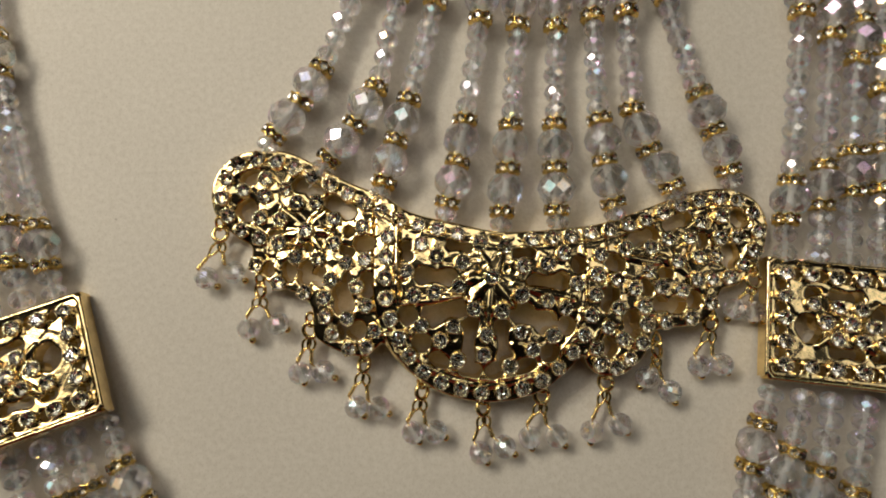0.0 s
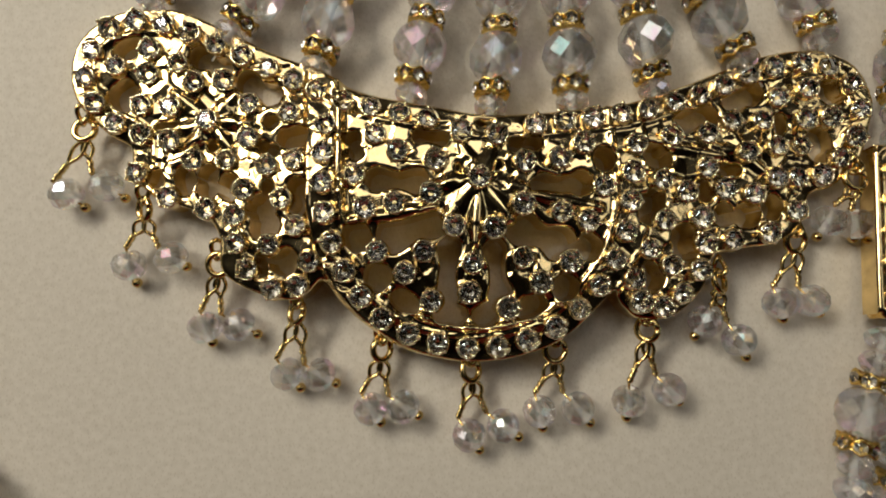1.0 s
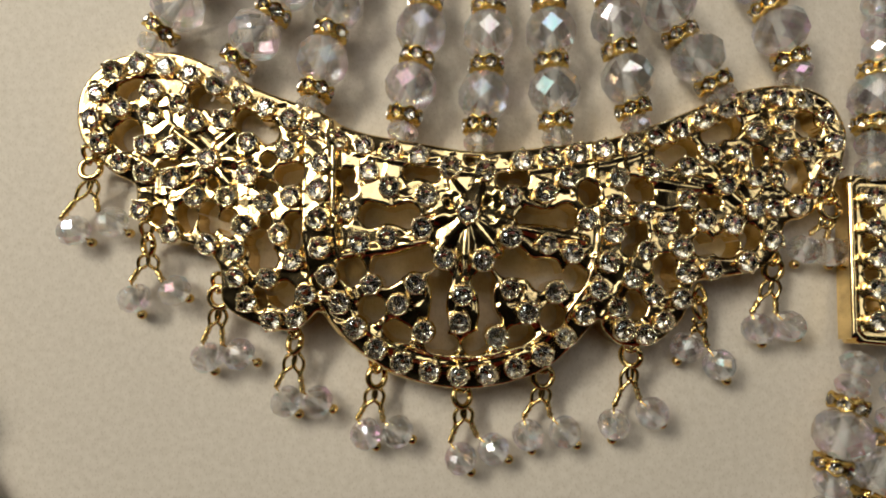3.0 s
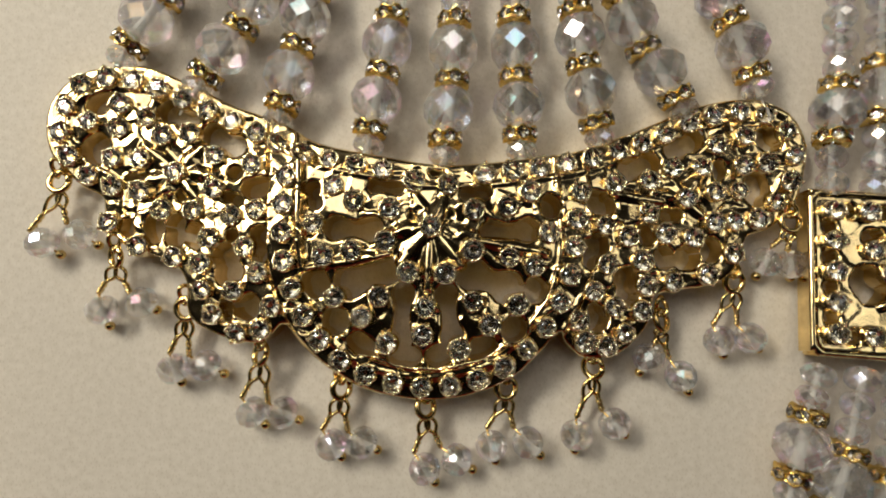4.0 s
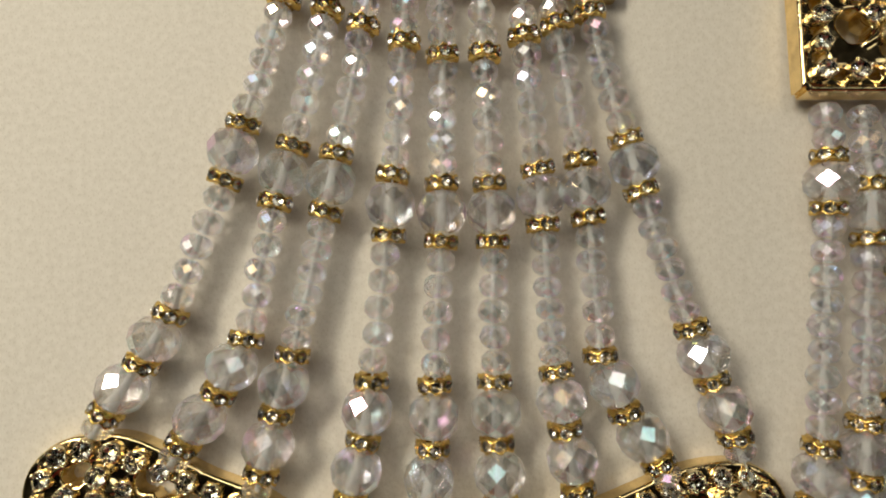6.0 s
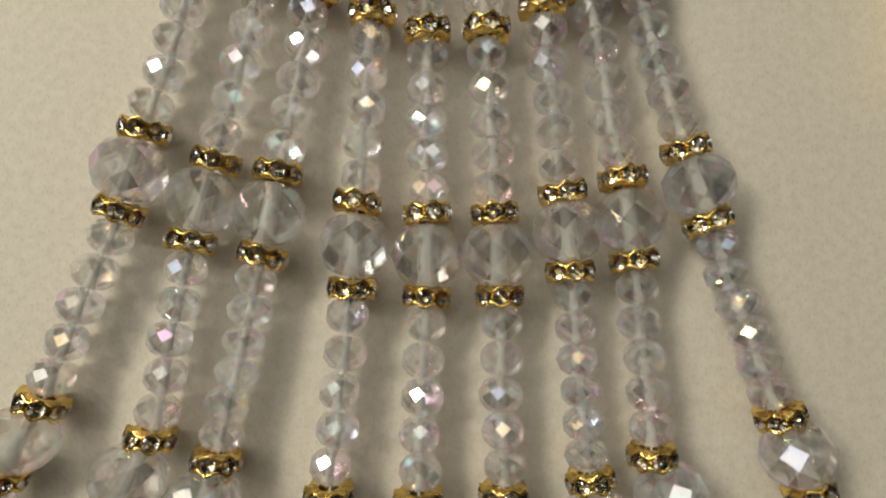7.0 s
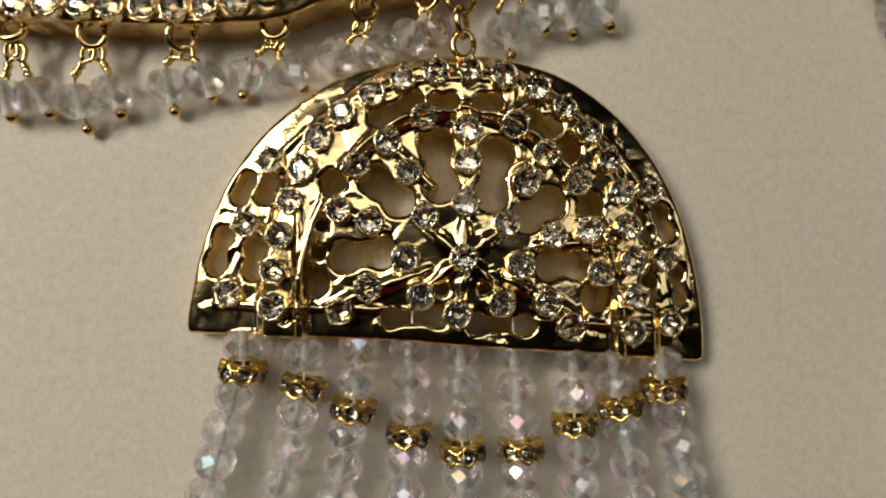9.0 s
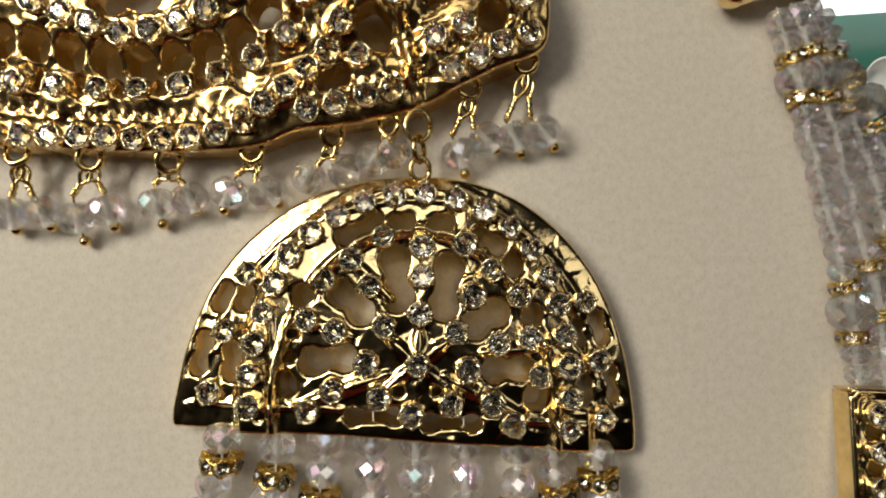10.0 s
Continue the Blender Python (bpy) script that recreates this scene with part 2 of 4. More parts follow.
def stone_setting(name, r, claws=4):
    bm = bmesh.new()
    lathe(bm, [(1.30 * r, -0.75 * r), (1.22 * r, 0.02 * r), (1.13 * r, 0.17 * r), (1.02 * r, 0.12 * r), (1.0 * r, -0.25 * r)], 14)
    for k in range(claws):
        a = 2 * math.pi * (k + 0.5) / claws
        bmesh.ops.create_icosphere(bm, subdivisions=1, radius=0.27 * r,
                                   matrix=Matrix.Translation((1.10 * r * math.cos(a), 1.10 * r * math.sin(a), 0.20 * r)))
    return mesh_from(bm, name, GOLD_SET, True)


STONE_R = 1.27 * MM
STONE = chaton("rhinestone", STONE_R)
SETTING = stone_setting("setting", STONE_R)
SMALL_BEAD = faceted_bead("small_bead", 2.32 * MM, 3.55 * MM, 8, BEAD_GLASS)
BIG_BEAD = faceted_bead("large_bead", 3.85 * MM, 6.5 * MM, 8, BIG_GLASS)
DROP_BEAD = faceted_bead("drop_bead", 2.35 * MM, 4.1 * MM, 8, DROP_GLASS)
RING_R, RING_W = 2.58 * MM, 1.78 * MM


def spacer_mesh():
    """A wavy-edged spacer ring with a sunk groove for its stones."""
    bm = bmesh.new()
    n = 42
    prof = [(0.45, -0.5), (0.94, -0.52), (1.0, -0.42), (0.93, -0.30), (0.72, -0.26), (0.72, 0.26), (0.93, 0.30), (1.0, 0.42), (0.94, 0.52), (0.45, 0.5)]
    lathe(bm, [(RING_R * r, RING_W * z) for r, z in prof], n, 0, None,
          lambda k, i: (0.15 if k > 4 else -0.15) * RING_W * math.cos(2 * math.pi * i * 7 / n) * (1 if 1 <= k <= 8 else 0))
    return mesh_from(bm, "spacer_ring", GOLD_RING, True)


SPACER = spacer_mesh()
SPACER_STONE = chaton("spacer_stone", 0.86 * MM)


def ball_mesh(name, r, mat):
    bm = bmesh.new()
    bmesh.ops.create_icosphere(bm, subdivisions=2, radius=r)
    return mesh_from(bm, name, mat, True)


BALL = ball_mesh("ball_tip", 0.72 * MM, GOLD_WIRE)


# ---- openwork plates ----
def openwork(name, outline, holes, bars, stones, height, relief, res, mat, skirt=4.0, stone_r=1.58, grow=0.35, deep=3.0, facet=0.085, swell=0.0):
    """A pierced, domed metal plate in millimetres, made of a fine grid that is drawn to the edges of its outline and openings.
    holes: x, y, half width, half height, turn. bars: x0, y0, x1, y1, half width, crest."""
    edge = spline(outline, 6, True)
    way = np.roll(edge, -1, 0) - np.roll(edge, 1, 0)
    way /= np.maximum(np.hypot(*way.T), 1e-9)[:, None]
    area = np.sum(edge[:, 0] * np.roll(edge[:, 1], -1) - np.roll(edge[:, 0], -1) * edge[:, 1])
    edge = edge + grow * np.sign(area) * np.stack([way[:, 1], -way[:, 0]], 1)
    x0, y0 = edge.min(0) - 3
    x1, y1 = edge.max(0) + 3
    X, Y = np.meshgrid(np.arange(x0, x1, res), np.arange(y0, y1, res), indexing="ij")
    P = np.stack([X.ravel(), Y.ravel()], 1)
    A, B = edge, np.roll(edge, -1, 0)
    dist = np.full(len(P), 1e9)
    inside = np.zeros(len(P), bool)
    for a, b in zip(A, B):
        ab = b - a
        u = np.clip(((P - a) @ ab) / max(ab @ ab, 1e-12), 0, 1)
        dist = np.minimum(dist, np.hypot(*(P - a - u[:, None] * ab).T))
        cross = (a[1] > P[:, 1]) != (b[1] > P[:, 1])
        if cross.any():
            inside ^= cross & (P[:, 0] < (b[0] - a[0]) * (P[:, 1] - a[1]) / (b[1] - a[1] + 1e-12) + a[0])
    rim = np.where(inside, dist, -dist)
    m = rim.copy()
    px, py = P.T
    wob = 0.14 * np.sin(1.9 * px + 0.7 * py) * np.sin(1.3 * py - 0.8 * px + 1) 
    for hx, hy, rx, ry, turn in holes:
        c, s = math.cos(math.radians(turn)), math.sin(math.radians(turn))
        rx, ry = rx * 1.1, ry * 1.1
        u, v = (px - hx) * c + (py - hy) * s, -(px - hx) * s + (py - hy) * c
        if max(rx, ry) > 1.55 * min(rx, ry):
            if ry > rx:
                u, v, rx, ry = v, -u, ry, rx
            ends = np.hypot(np.abs(u) - (rx - 0.95 * ry), v) - 0.95 * ry
            neck = np.maximum(np.abs(v) - 0.62 * ry, np.abs(u) - (rx - ry))
            gap = -0.35 * np.log(np.exp(-ends / 0.35) + np.exp(-neck / 0.35)) + 0.5 * wob
        else:
            gap = (np.sqrt((u / rx) ** 2 + (v / ry) ** 2) - 1) * min(rx, ry) + wob
        m = np.minimum(m, np.where(rim > 0, np.maximum(gap, 0.95 - rim), gap))
    crest = np.zeros(len(P))
    for ax, ay, bx, by, w, lift in bars:
        ab = np.array([bx - ax, by - ay])
        u = np.clip(((P - (ax, ay)) @ ab) / (ab @ ab), 0, 1)
        d = np.hypot(px - ax - u * ab[0], py - ay - u * ab[1])
        wide = 1.3 * w * (0.45 + 0.55 * np.sin(math.pi * np.clip(u, 0.08, 0.92)))
        m = np.maximum(m, wide - d)
        crest = np.maximum(crest, 0.7 * lift * np.clip(1.25 - 1.25 * d / wide, 0, 1))
    seat = np.full(len(P), 9.0)
    for sx, sy in stones:
        seat = np.minimum(seat, np.hypot(px - sx, py - sy))
    m = np.maximum(m, stone_r - seat)
    mound = np.clip((3.0 - seat) / 1.2, 0, 1)
    mound = (swell * mound * mound * (3 - 2 * mound)).reshape(X.shape)
    m = m.reshape(X.shape)
    rim, crest = rim.reshape(X.shape), crest.reshape(X.shape)
    gx, gy = np.gradient(m, res)
    out = m <= 0
    g2 = np.maximum(gx ** 2 + gy ** 2, 0.15)
    push = np.clip(m / g2, -1.3 * res, 0) * out
    Xs, Ys = X - push * gx, Y - push * gy
    round_off = np.sqrt(np.clip(1 - (1 - np.clip(m / 0.5, 0, 1)) ** 2, 0, 1))
    cut = np.random.RandomState(7)
    count = max(12, int((x1 - x0) * (y1 - y0) / 7.0))
    seeds = np.stack([cut.uniform(x0, x1, count), cut.uniform(y0, y1, count)], 1)
    lean = cut.normal(0, facet, (count, 2))
    near, which = np.full(len(P), 1e9), np.zeros(len(P), int)
    for n, seed in enumerate(seeds):
        d2 = (px - seed[0]) ** 2 + (py - seed[1]) ** 2
        closer = d2 < near
        near[closer], which[closer] = d2[closer], n
    beat = np.sum((P - seeds[which]) * lean[which], 1).reshape(X.shape)
    beat = np.clip(beat, -0.3, 0.3) * np.clip(rim / 2.2, 0, 1)
    top = height(X, Y) + relief(X, Y, rim) + crest + mound + 0.38 * round_off + beat + 0.32 * np.exp(-((rim - 3.35) / 0.30) ** 2)
    low = np.maximum(0.25, height(X, Y) - deep - skirt * np.exp(-(np.maximum(rim, 0) / 0.55) ** 2))
    cell = (m[:-1, :-1] > 0) | (m[1:, :-1] > 0) | (m[1:, 1:] > 0) | (m[:-1, 1:] > 0)
    used = np.zeros(X.shape, bool)
    used[:-1, :-1] |= cell
    used[1:, :-1] |= cell
    used[1:, 1:] |= cell
    used[:-1, 1:] |= cell
    idx = np.full(X.shape, -1)
    idx[used] = np.arange(used.sum())
    n = int(used.sum())
    verts = np.concatenate([np.stack([Xs[used], Ys[used], top[used]], 1), np.stack([Xs[used], Ys[used], low[used]], 1)]) * MM
    I, J = np.nonzero(cell)
    q = np.stack([idx[I, J], idx[I + 1, J], idx[I + 1, J + 1], idx[I, J + 1]], 1)
    pad = np.pad(cell, 1)
    walls = []
    for di, dj, (c0, c1) in ((0, -1, (0, 1)), (1, 0, (1, 2)), (0, 1, (2, 3)), (-1, 0, (3, 0))):
        e = q[~pad[I + 1 + di, J + 1 + dj]]
        walls.append(np.stack([e[:, c1], e[:, c0], e[:, c0] + n, e[:, c1] + n], 1))
    walls = np.concatenate(walls)
    faces = np.concatenate([q, q[:, ::-1] + n, walls])
    me = bpy.data.meshes.new(name)
    me.from_pydata(verts.tolist(), [], faces.tolist())
    me.materials.append(mat)
    flat = np.ones(len(faces), bool)
    flat[len(q):] = False
    me.polygons.foreach_set("use_smooth", flat.tolist())
    me.update()

    def surface(x, y):
        i, j = int(round((x - x0) / res)), int(round((y - y0) / res))
        return float(top[min(max(i, 0), X.shape[0] - 1), min(max(j, 0), X.shape[1] - 1)])
    return me, surface


def set_stones(thing, stones, surface, rng, sink=0.66):
    for x, y in stones:
        e = 1.0
        slope_x, slope_y = (surface(x + e, y) - surface(x - e, y)) / 2, (surface(x, y + e) - surface(x, y - e)) / 2
        lean = Vector((-0.4 * slope_x + rng.uniform(-0.1, 0.1), -0.4 * slope_y + rng.uniform(-0.1, 0.1), 1))
        m = along((x * MM, y * MM, (surface(x, y) + sink) * MM), lean, rng.uniform(0, 6.28))
        s = rng.uniform(0.94, 1.06)
        ob = part("setting", SETTING, thing, m @ Matrix.Diagonal((s, s, s, 1)))
        part("rhinestone", STONE, ob)


# ---- room, counter and board ----
def slab(name, x0, x1, y0, y1, z0, z1, mat, label, category=""):
    bm = bmesh.new()
    bmesh.ops.create_cube(bm, size=1, matrix=Matrix.Translation(((x0 + x1) / 2, (y0 + y1) / 2, (z0 + z1) / 2)) @ Matrix.Diagonal((x1 - x0, y1 - y0, z1 - z0, 1)))
    return tagged(new(name, mesh_from(bm, name, mat)), label, category, kind="structure")


# Room added out of view, kept dark so the gold gets black reflections.
slab("wall_north", -1.9, 1.9, 1.9, 2.0, -0.9, 1.7, WALL, "unseen brown wall added behind the display", "wall")
slab("wall_south", -1.9, 1.9, -2.0, -1.9, -0.9, 1.7, RED_WALL, "unseen red wall added for red reflections in the gold", "wall")
slab("wall_east", 1.9, 2.0, -2.0, 2.0, -0.9, 1.7, WALL, "unseen brown wall added to close the room", "wall")
slab("wall_west", -2.0, -1.9, -2.0, 2.0, -0.9, 1.7, WALL, "unseen brown wall added to close the room", "wall")
slab("ceiling", -2.0, 2.0, -2.0, 2.0, 1.7, 1.8, DARK, "unseen dark ceiling added above the counter", "ceiling")
slab("floor", -2.0, 2.0, -2.0, 2.0, -1.0, -0.9, DARK, "unseen dark floor added to close the room", "floor")
slab("counter", -0.7, 0.7, -0.6, 0.8, -0.12, -0.085, COUNTER, "dark green glass counter top under the board", "counter")


def display_board():
    """A padded board with a rolled edge and a rounded shoulder."""
    ctrl = [(-170, -110), (0, -114), (150, -110), (158, -30), (140, 40), (118, 84), (96, 104), (83, 118), (76.5, 127), (72.2, 137), (67.6, 147.5),
            (52, 168), (40, 200), (-60, 205), (-130, 150), (-172, 40)]
    edge = spline(ctrl, 8, True)
    bm = bmesh.new()
    centre = edge.mean(0)
    rings = []
    for inset, z in ((0.0, -14), (-0.0, -3.2), (0.9, -1.0), (2.6, -0.15), (5.0, 0.0)):
        ring = []
        for p in edge:
            d = centre - p
            q = p + d / np.hypot(*d) * inset
            ring.append(bm.verts.new((q[0] * MM, q[1] * MM, z * MM)))
        rings.append(ring)
    k = len(edge)
    for a, b in zip(rings, rings[1:]):
        for i in range(k):
            bm.faces.new((a[i], a[(i + 1) % k], b[(i + 1) % k], b[i])).smooth = True
    bm.faces.new(rings[-1])
    bm.faces.new(rings[0][::-1])
    thing = empty("display_board")
    part("padded_top", mesh_from(bm, "padded_top", LEATHER), thing)
    bm = bmesh.new()
    bmesh.ops.create_cone(bm, cap_ends=True, segments=40, radius1=0.07, radius2=0.05, depth=0.0725, matrix=Matrix.Translation((0, 0.03, -0.0493)))
    part("foot", mesh_from(bm, "foot", LEATHER), thing)
    return tagged(thing, "cream leatherette jewellery display board with fine grain", "display board")


display_board()


# A glowing bar stands in for the bright white band past the board.
def white_band():
    thing = empty("white_band", Matrix.Translation((0.215, 0.193, -0.0715)) @ Matrix.Rotation(radians(2), 4, "Z"))
    for name, r, a, b, mat in (("glow_bar", 0.0115, -0.10, 0.10, BAND_GLOW), ("end_cap", 0.0128, -0.118, -0.10, WHITE), ("end_cap", 0.0128, 0.10, 0.118, WHITE)):
        bm = bmesh.new()
        tube(bm, [(a, 0, 0), (b, 0, 0)], r, 20)
        part(name, mesh_from(bm, name, mat), thing)
    return tagged(thing, "glowing white bar standing for a bright band beyond the board", "light tube")


white_band()


def white_pot():
    thing = empty("white_tray", Matrix.Translation((0.1445, 0.161, -0.085)))
    bm = bmesh.new()
    lathe(bm, [(0.0005, 0.0), (0.0055, 0.0), (0.0070, 0.006), (0.0074, 0.0064), (0.0066, 0.006), (0.0050, 0.0015), (0.0005, 0.0015)], 28)
    part("dish", mesh_from(bm, "dish", WHITE, True), thing)
    return tagged(thing, "small round white dish on the green counter", "dish")


white_pot()


# ---- the crescent ----
def stadium(x, y):
    return np.hypot(x + 0.4, np.minimum(0, y + 1.5))


def crescent_height(x, y):
    return np.maximum(2.9, 6.6 - 3.3 * (x / 50) ** 2 - 2.2 * ((y + 6) / 18) ** 2)


def crescent_relief(x, y, rim):
    r = stadium(x, y)
    step = np.clip((r - 17.3) / 0.8, 0, 1)
    fall = np.clip((r - 22.4) / 0.9, 0, 1)
    step = step * np.clip((y + 9) / 8, 0, 1) * np.clip((8 - x) / 14, 0, 1)
    rails = 0.55 * np.exp(-((r - 18.3) / 0.36) ** 2) + 0.40 * np.exp(-((r - 22.7) / 0.36) ** 2) * np.clip((9 - y) / 3, 0, 1)
    return rails + 1.0 * step * (1 - fall) - 0.45 * fall * np.clip((9 - y) / 3, 0, 1)


def crescent():
    thing = empty("crescent_pendant", Matrix.Translation((-0.00020, 0, 0)))
    outline_left = [(0.9, 8.7), (-6.7, 10.4), (-15.9, 12.9), (-22.3, 16.8), (-28.5, 19.4), (-34.8, 22.9), (-40.3, 25.6), (-45.1, 26.3), (-50.6, 25.5),
                    (-54.5, 22.4), (-55.9, 18.4), (-55.3, 14.3), (-53.3, 11.5), (-50.6, 9.0), (-47.9, 7.3), (-47.6, 4.5), (-46.5, 2.0), (-43.6, -0.5),
                    (-40.6, -1.4), (-36.8, -3.2), (-35.0, -6.2), (-34.8, -10.6), (-31.3, -13.2), (-27.7, -14.4), (-24.7, -14.6), (-21.6, -12.2)]
    outline_low = [(-18.8, -15.6), (-15.6, -18.7), (-10.9, -21.9), (-5.7, -23.4), (-2.0, -23.9), (2.5, -23.7), (8.5, -22.1), (13.1, -18.8), (16.9, -15.2)]
    outline_right = [(18.4, -17.3), (20.7, -19.2), (24.6, -19.2), (27.7, -17.3), (29.8, -14.5), (31.0, -11.0), (35.8, -10.2), (40.2, -9.7), (43.6, -7.4),
                     (45.5, -3.2), (49.1, -2.1), (53.0, 0.7), (55.0, 4.7), (55.8, 9.5), (54.2, 14.0), (50.4, 16.4), (45.6, 16.8), (39.9, 15.9), (34.1, 13.9),
                     (28.0, 11.8), (21.2, 9.8), (14.8, 9.1), (7.8, 8.6)]
    rim_left = even([(-42.4, 7.6), (-49.5, 10.0), (-53.8, 16.4), (-51.3, 23.2), (-46, 24.6), (-40.3, 23.0), (-33.5, 19.7), (-26.6, 16.2), (-18.8, 11.9), (-10.8, 9.7), (-6.7, 8.6)], 19)
    rim_right = even([(7.8, 7.2), (15.9, 7.9), (24.3, 9.1), (32.1, 11.2), (39.6, 14.1), (46.7, 15.1), (51.6, 13.6), (54.0, 8.8), (52.6, 3.6), (47.4, -0.9)], 17)
    arc = even([(-20.4, 8.2), (-20.7, 4.0), (-20.7, -4.4), (-18.3, -11.8), (-13.7, -18.0), (-6.6, -21.5), (1.2, -22.3), (8.7, -20.2), (14.7, -15.2),
                (18.5, -8.4), (20.2, -0.5), (21.2, 4.0)], 21)
    flower = [(-2.3, 6.6), (2.5, 5.9), (-0.3, -0.1), (-13.8, 6.7), (-10.9, 4.2), (-5.9, 2.8), (-16.7, 1.3), (-15.4, -3.4), (-11.5, -2.9), (-6.7, -1.8), (-3.8, -6.2),
              (1.4, -6.7), (5.4, -3.7), (10.4, -4.9), (13.8, -6.3), (-14.0, -9.2), (-7.9, -9.4), (-10.5, -12.1), (-1.6, -11.2), (-2.2, -15.0),
              (-7.2, -15.9), (2.8, -17.2), (5.0, -10.7), (11.2, -11.5), (7.2, -14.1), (5.9, 2.0), (10.6, 2.3), (14.0, 4.3), (16.2, -1.7)]
    wing_left = [(-49.5, 18.2), (-45.0, 20.6), (-45.3, 17.1), (-41.2, 18.5), (-38.8, 15.6), (-34.8, 15.7), (-31.2, 12.2), (-46.2, 12.7), (-42.2, 12.3),
                 (-36.9, 10.0), (-31.3, 7.2), (-25.6, 10.5), (-39.0, 4.6), (-34.3, 4.3), (-28.7, 3.2), (-25.0, 3.8), (-47.0, 3.2), (-42.3, -0.5),
                 (-31.7, 0.0), (-26.6, -1.5), (-36.9, -2.4), (-32.9, -3.5), (-24.8, -5.2), (-32.8, -7.2), (-28.4, -7.6), (-31.5, -10.7), (-23.1, -10.1),
                 (-28.2, -13.5), (-24.8, -13.2)]
    wing_right = [(26.5, 5.2), (31.6, 5.3), (35.3, 7.1), (39.8, 7.1), (42.4, 10.3), (46.6, 11.4), (46.2, 7.1), (49.8, 7.3), (45.1, 3.4), (41.3, 3.3),
                  (36.6, 2.4), (30.9, 0.5), (24.5, -1.0), (27.6, -2.8), (33.1, -2.5), (37.1, -3.3), (40.6, -1.2), (43.6, -1.2), (43.1, -5.8),
                  (29.4, -6.3), (24.3, -6.5), (29.8, -9.8), (33.7, -9.5), (38.9, -8.7), (22.1, -10.2), (25.0, -12.5), (28.9, -13.3), (19.8, -14.1),
                  (20.6, -17.2), (23.7, -18.0), (26.4, -16.3)]
    holes_mid = [(-16.7, 5.4, 0.9, 1.9, 10), (-6.4, 6.1, 2.3, 0.9, -8), (-11.1, 0.3, 3.9, 1.6, -5), (10.8, -1.2, 3.9, 1.6, 3), (-9.2, -6.3, 4.6, 2.2, 18),
                 (7.6, -8.0, 4.6, 2.2, -25), (-4.9, -12.3, 1.5, 4.4, -6), (1.7, -12.6, 1.5, 4.2, 5), (-16.6, -7.2, 1.8, 1.9, 0), (-14.2, -12.5, 1.8, 1.7, 30),
                 (-10.8, -15.8, 2.0, 1.3, -30), (-4.8, -17.8, 2.1, 1.3, -10), (0.0, -18.0, 1.8, 1.4, 10), (6.0, -17.2, 2.0, 1.3, 20), (10.5, -14.9, 1.7, 1.6, 40)]
    holes_more = [(13.9, -9.6, 1.5, 1.7, 0), (0.9, 8.0, 1.0, 0.6, 0), (6.3, 4.6, 2.1, 0.9, 5), (16.8, 2.1, 1.3, 1.6, 0), (-2.4, 1.6, 0.9, 0.6, -40), (2.3, 1.5, 0.9, 0.6, 40),
                  (-25.1, 7.1, 2.1, 1.4, 10), (-24.7, -1.2, 1.2, 2.4, 0), (21.9, -5.0, 1.0, 1.9, 10), (-21.5, -8.6, 0.6, 1.0, 0)]
    holes_left = [(-48.2, 21.0, 2.0, 1.3, 20), (-48.9, 14.3, 1.9, 2.1, 0), (-36.8, 18.6, 2.9, 1.4, -30), (-30.1, 14.6, 3.2, 1.5, -30), (-29.4, -3.8, 1.9, 3.0, 10),
                  (-26.6, -10.0, 1.8, 1.7, 0), (-37.0, 1.5, 1.4, 2.2, 0), (-40.2, 2.0, 1.4, 2.0, 10), (-34.2, 0.6, 1.2, 1.8, 0), (-33.6, 9.6, 1.4, 0.8, 30),
                  (-42.8, 9.4, 1.6, 0.8, 0), (-44.6, 2.4, 1.2, 1.3, 20), (-36.2, 6.6, 1.0, 0.8, 0), (-29.8, -10.3, 0.9, 1.4, 0), (-28.2, 9.6, 1.0, 0.9, 0), (-28.6, 5.7, 1.3, 0.7, -20), (-28.6, 0.2, 0.8, 1.2, 10)]
    holes_right = [(30.5, 7.6, 3.0, 1.5, 15), (37.7, 10.6, 2.9, 1.5, 25), (24.2, 2.4, 2.2, 1.6, -20), (23.4, -3.8, 1.4, 2.0, -20), (50.4, 11.0, 2.0, 1.5, -30),
                   (48.3, 3.6, 1.7, 2.4, -10), (27.1, -9.8, 1.6, 2.6, 0), (22.4, -14.0, 1.5, 1.9, 0), (36.2, -6.2, 2.0, 1.5, 0), (33.0, -6.0, 1.4, 1.6, 0),
                   (40.0, -5.2, 1.5, 1.6, 0), (30.4, -2.6, 0.9, 1.5, 20), (34.6, 0.2, 1.4, 0.8, 0), (42.8, 6.6, 1.0, 1.4, 0), (39.2, 0.6, 0.9, 1.2, 0)]
    bars = [(-0.3, -0.1, -4.6, -4.8, 1.35, 0.9), (-0.3, -0.1, -1.2, -8.6, 1.05, 1.1), (-0.3, -0.1, 3.6, -5.6, 1.25, 0.9), (-0.3, -0.1, 5.8, -1.6, 1.2, 0.7),
            (-0.3, -0.1, -6.4, -0.6, 1.15, 0.7), (-0.3, -0.1, -2.4, 4.6, 1.1, 0.7), (-0.3, -0.1, 1.8, 4.4, 1.1, 0.7), (-17.4, -5.0, -6.2, -3.6, 0.8, 0.6),
            (5.4, -2.2, 15.6, -4.6, 0.9, 0.8), (-36.9, 10.0, -41.6, 14.2, 1.2, 1.0), (-36.9, 10.0, -33.0, 13.6, 1.2, 1.0), (-36.9, 10.0, -31.2, 9.4, 1.1, 0.9),
            (-36.9, 10.0, -33.6, 5.8, 1.0, 0.9), (-36.9, 10.0, -39.6, 6.6, 1.1, 0.9), (-36.9, 10.0, -42.0, 8.8, 1.0, 0.8), (36.6, 2.4, 32.2, 3.6, 1.0, 0.9)]
